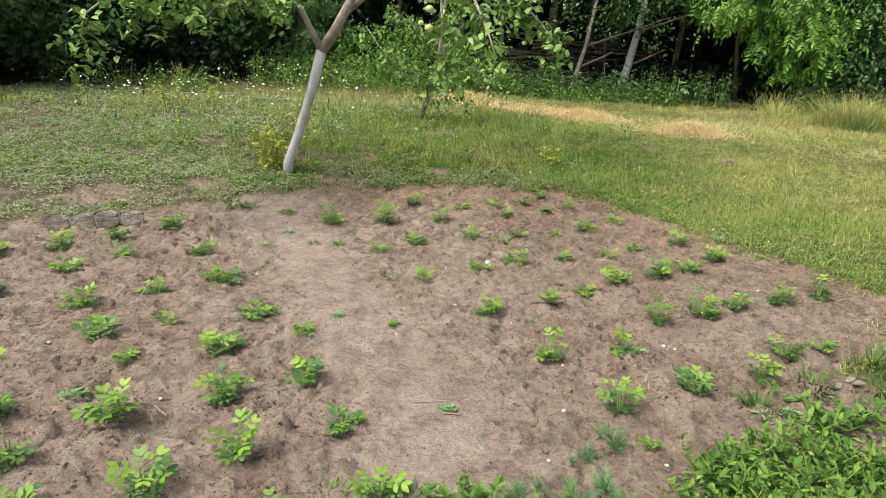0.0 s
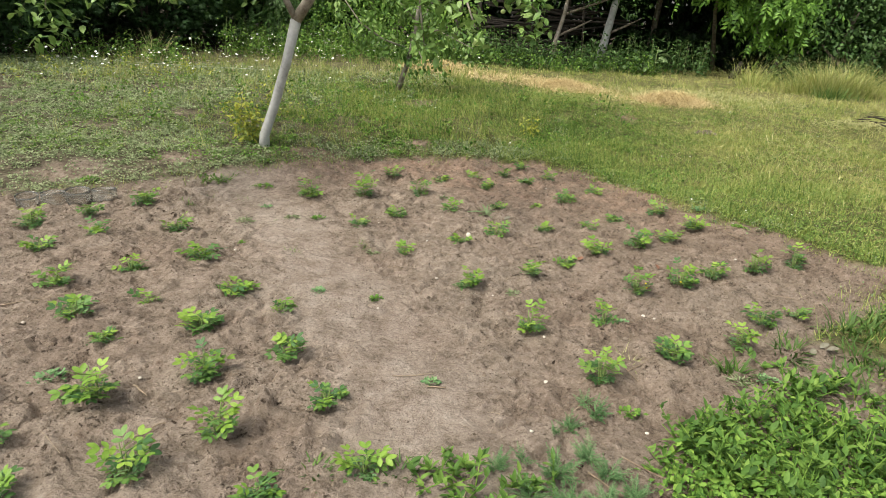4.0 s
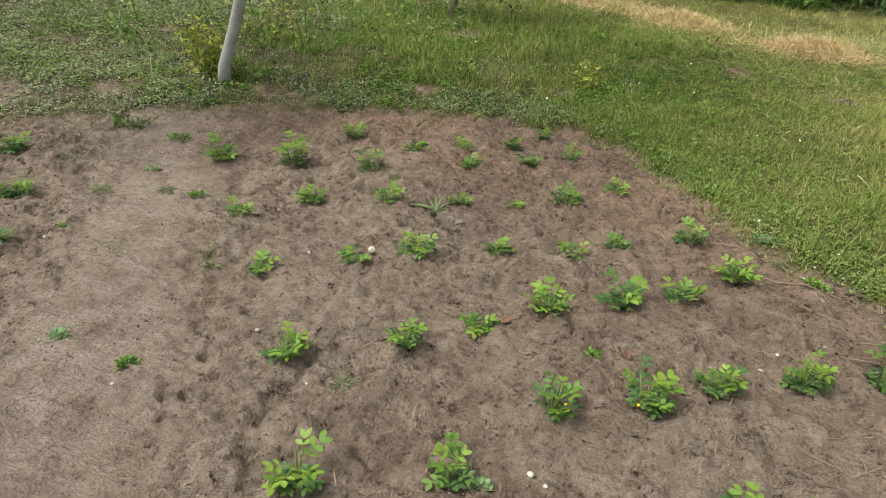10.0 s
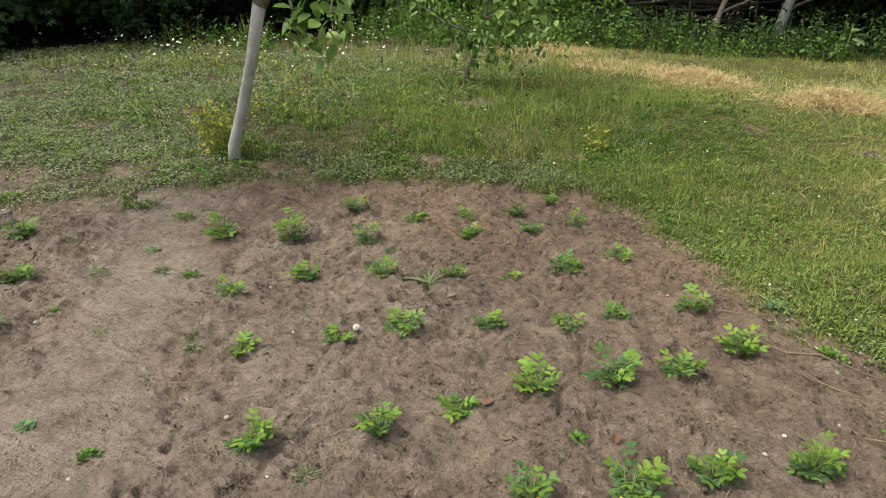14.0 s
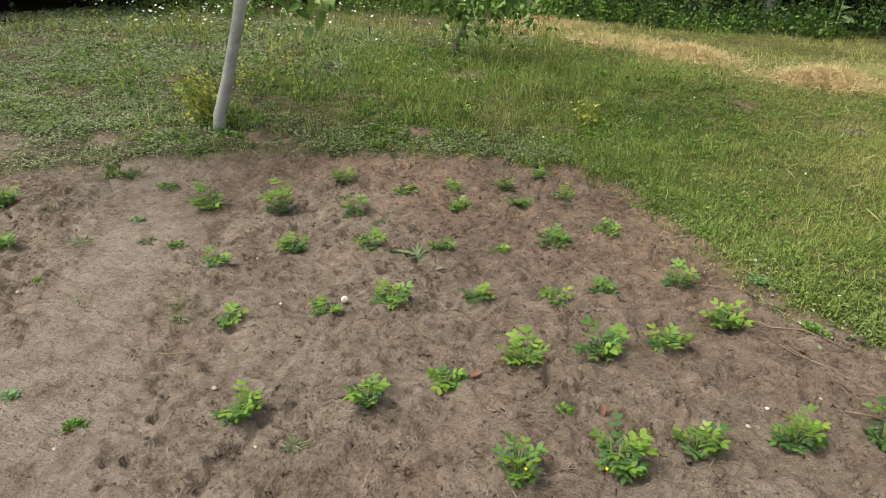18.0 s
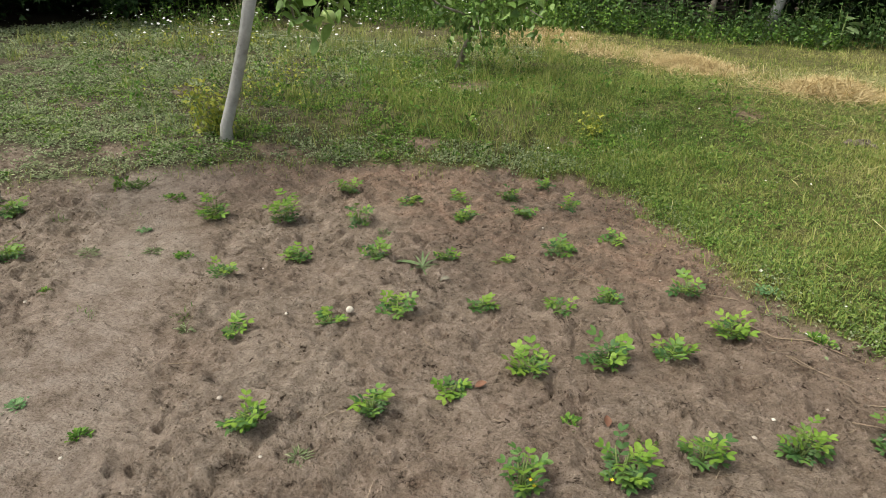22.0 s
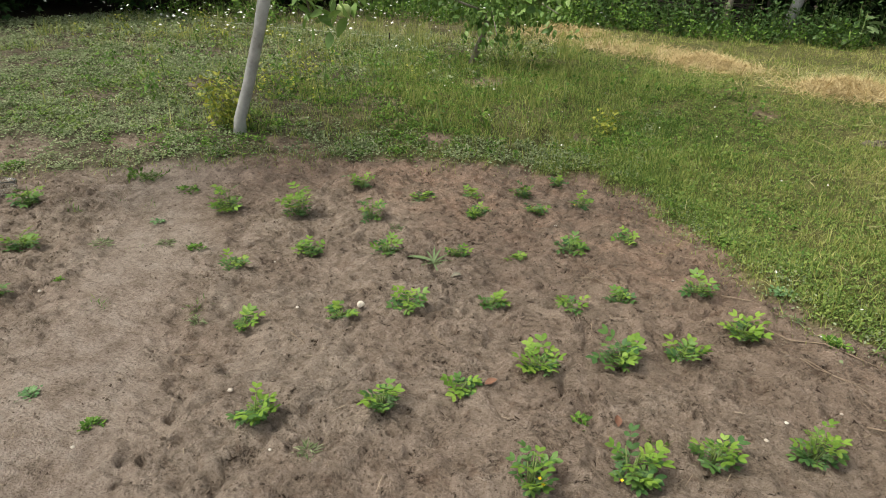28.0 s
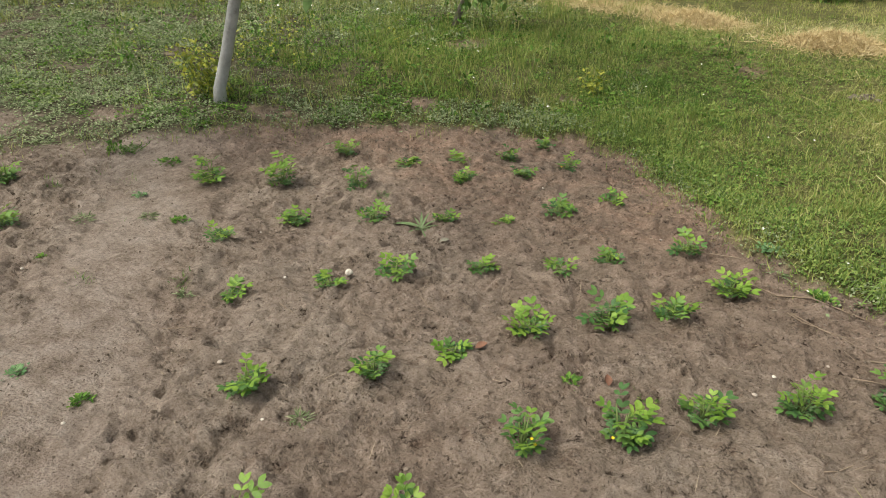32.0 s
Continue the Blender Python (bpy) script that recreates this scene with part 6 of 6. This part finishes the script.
STICKS = [(2.28, 4.52, 2.78, 4.42, 0.005), (2.36, 4.36, 2.72, 4.16, 0.003), (2.42, 4.30, 2.66, 4.22, 0.003), (2.02, 4.78, 2.5, 4.72, 0.004), (0.33, 2.14, 0.50, 2.18, 0.004), (0.48, 2.09, 0.56, 2.1, 0.006), (-1.72, 2.55, -1.4, 2.72, 0.004), (1.08, 1.62, 1.25, 1.5, 0.005), (1.22, 1.75, 1.4, 1.62, 0.004),
          (0.66, 1.44, 0.72, 1.66, 0.004), (1.35, 2.35, 1.5, 2.48, 0.003), (1.3, 2.42, 1.42, 2.3, 0.003), (2.62, 4.0, 2.95, 3.92, 0.004), (2.7, 4.12, 3.0, 4.15, 0.003), (0.05, 3.38, 0.2, 3.43, 0.003), (-0.55, 1.62, -0.45, 1.74, 0.005), (-0.7, 1.95, -0.62, 1.9, 0.007), (2.45, 3.45, 2.62, 3.6, 0.003), (1.45, 4.75, 1.62, 4.7, 0.003), (0.95, 3.95, 1.05, 3.85, 0.003), (2.35, 3.4, 2.5, 3.3, 0.003), (0.4, 3.7, 0.5, 3.65, 0.003)]
rr = random.Random(600)
for ax, ay, bx, by, q in STICKS:
    a, b = Vector(on(ax, ay, q + 0.003)), Vector(on(bx, by, q + 0.003))
    q *= 0.7
    pts = bent(a, b, 0.0, 5, 0.004, rr)
    pts = [Vector((p.x, p.y, height(p.x, p.y) + q + 0.002)) - a for p in pts]
    ob = thing("twig", "thin dry bleached twig lying on the soil", "twig", a, "twigs on the soil", data=mesh_of("twig", *tube(pts, [q, q, q * 0.9, q * 0.8, q * 0.6], 5), M["twig"], True))

for i, (x, y, t) in enumerate(((-0.55, 3.53, 0.05), (-0.51, 3.55, 0.045), (-1.51, 4.65, 0.06), (-1.31, 4.64, 0.06), (-1.2, 4.57, 0.05), (-1.55, 4.3, 0.06), (-0.1, 3.7, 0.05), (-0.83, 4.08, 0.045), (1.92, 3.63, 0.04), (-2.0, 4.97, 0.14))):
    tuft("grass_tuft", "small flat tuft of young grass in bare soil", (x, y), 44, t, 0.0045, 0.022 + 0.12 * (t - 0.04), 640 + i, M["grass"], -0.3, 0.95, "grass tufts in the bed", "grass tuft")
tuft("dry_tuft", "small dead straw-coloured grass tuft in the soil", (1.37, 2.45), 46, 0.075, 0.0035, 0.02, 605, M["dry_grass"], None, 0.9, "", "grass tuft")
tuft("dry_tuft", "small dead straw-coloured grass tuft in the soil", (2.86, 3.42), 40, 0.08, 0.0035, 0.03, 606, M["dry_grass"], None, 0.9, "", "grass tuft")

# straw bits, crumbs and clods too many to count
r = np.random.default_rng(610)
x, y, r = spread_points(3600, -3.2, 3.3, 1.3, 6.3, 611, lambda x, y: soil_share(x, y) * (0.25 + 0.75 * step(1.2, 2.6, x)))
n = len(x)
strip = (np.array([(-0.5, -0.5, 0), (0.5, -0.5, 0), (-0.5, 0.1, 0.05), (0.5, 0.1, 0.05), (0, 0.5, 0)], float), np.array([(0, 1, 3), (0, 3, 2), (2, 3, 4)]))
stuff("straw_bits", "bits of dry straw and root strewn on the soil", "straw", scatter(strip, np.stack([x, y, land(x, y) + relief(x, y) + 0.006], -1), turns(r.uniform(0, 6.28, n), r.normal(0, 0.12, n), r.normal(0, 0.2, n)), np.stack([r.uniform(0.0012, 0.003, n), r.gamma(2, 0.018, n) + 0.012, np.full(n, 0.05)], -1)), M["twig"])
lump = ball(1.0, 6, 4, 0.75, 0.0)
lump = (lump[0] * np.array([1.0, 0.8, 0.75]) * (1 + 0.7 * (np.random.default_rng(3).random((len(lump[0]), 1)) - 0.5)), lump[1])
x, y, r = spread_points(7500, -3.0, 3.3, 1.4, 6.3, 612, lambda x, y: soil_share(x, y) * (0.1 + 0.9 * step(0.15, 0.5, track_at(x, y))) * patchy(2.6, 613, 0.35, 0.6)(x, y))
n = len(x)
stuff("soil_clods", "small crumbly clods of dry soil over the bed", "soil", scatter(lump, np.stack([x, y, land(x, y) + relief(x, y)], -1), turns(r.uniform(0, 6.28, n), r.normal(0, 0.5, n), r.normal(0, 0.5, n)), np.clip(r.gamma(1.7, 0.0032, n), 0.0025, 0.0115)), M["clod"])
crumb = (np.array([(1, 0, 0), (-0.5, 0.9, 0), (-0.6, -0.8, 0.1), (0.1, 0.1, 0.8), (0, 0, -0.6)], float), np.array([(0, 1, 3), (1, 2, 3), (2, 0, 3), (1, 0, 4), (2, 1, 4), (0, 2, 4)]))
x, y, r = spread_points(90000, -2.9, 3.1, 1.35, 6.2, 615, lambda x, y: soil_share(x, y) * (0.25 + 0.75 * step(0.12, 0.5, track_at(x, y))) * (0.15 + 0.85 * patchy(5.0, 616, 0.42, 0.62)(x, y)))
n = len(x)
stuff("soil_crumbs", "fine crumbs of dry soil over the bed", "soil", scatter(crumb, np.stack([x, y, land(x, y) + relief(x, y) + 0.001], -1), turns(r.uniform(0, 6.28, n), r.normal(0, 0.4, n), r.normal(0, 0.4, n)), np.clip(r.gamma(2.0, 0.0017, n), 0.0015, 0.009)), M["clod"])
x, y, r = spread_points(5200, -2.5, 7.0, 3.6, 12.5, 620, lambda x, y: (1 - soil_share(x, y)) * (0.3 + 0.7 * step(-0.5, 2.0, x)))
n = len(x)
stuff("hay_bits", "bits of cut dry hay lying loose in the mown grass", "straw", scatter(strip, np.stack([x, y, land(x, y) + relief(x, y) + r.uniform(0.012, 0.05, n)], -1), turns(r.uniform(0, 6.28, n), r.normal(0, 0.2, n), r.normal(0, 0.3, n)), np.stack([r.uniform(0.0015, 0.0032, n), r.gamma(2, 0.03, n) + 0.03, np.full(n, 0.08)], -1)), M["dry_grass"])
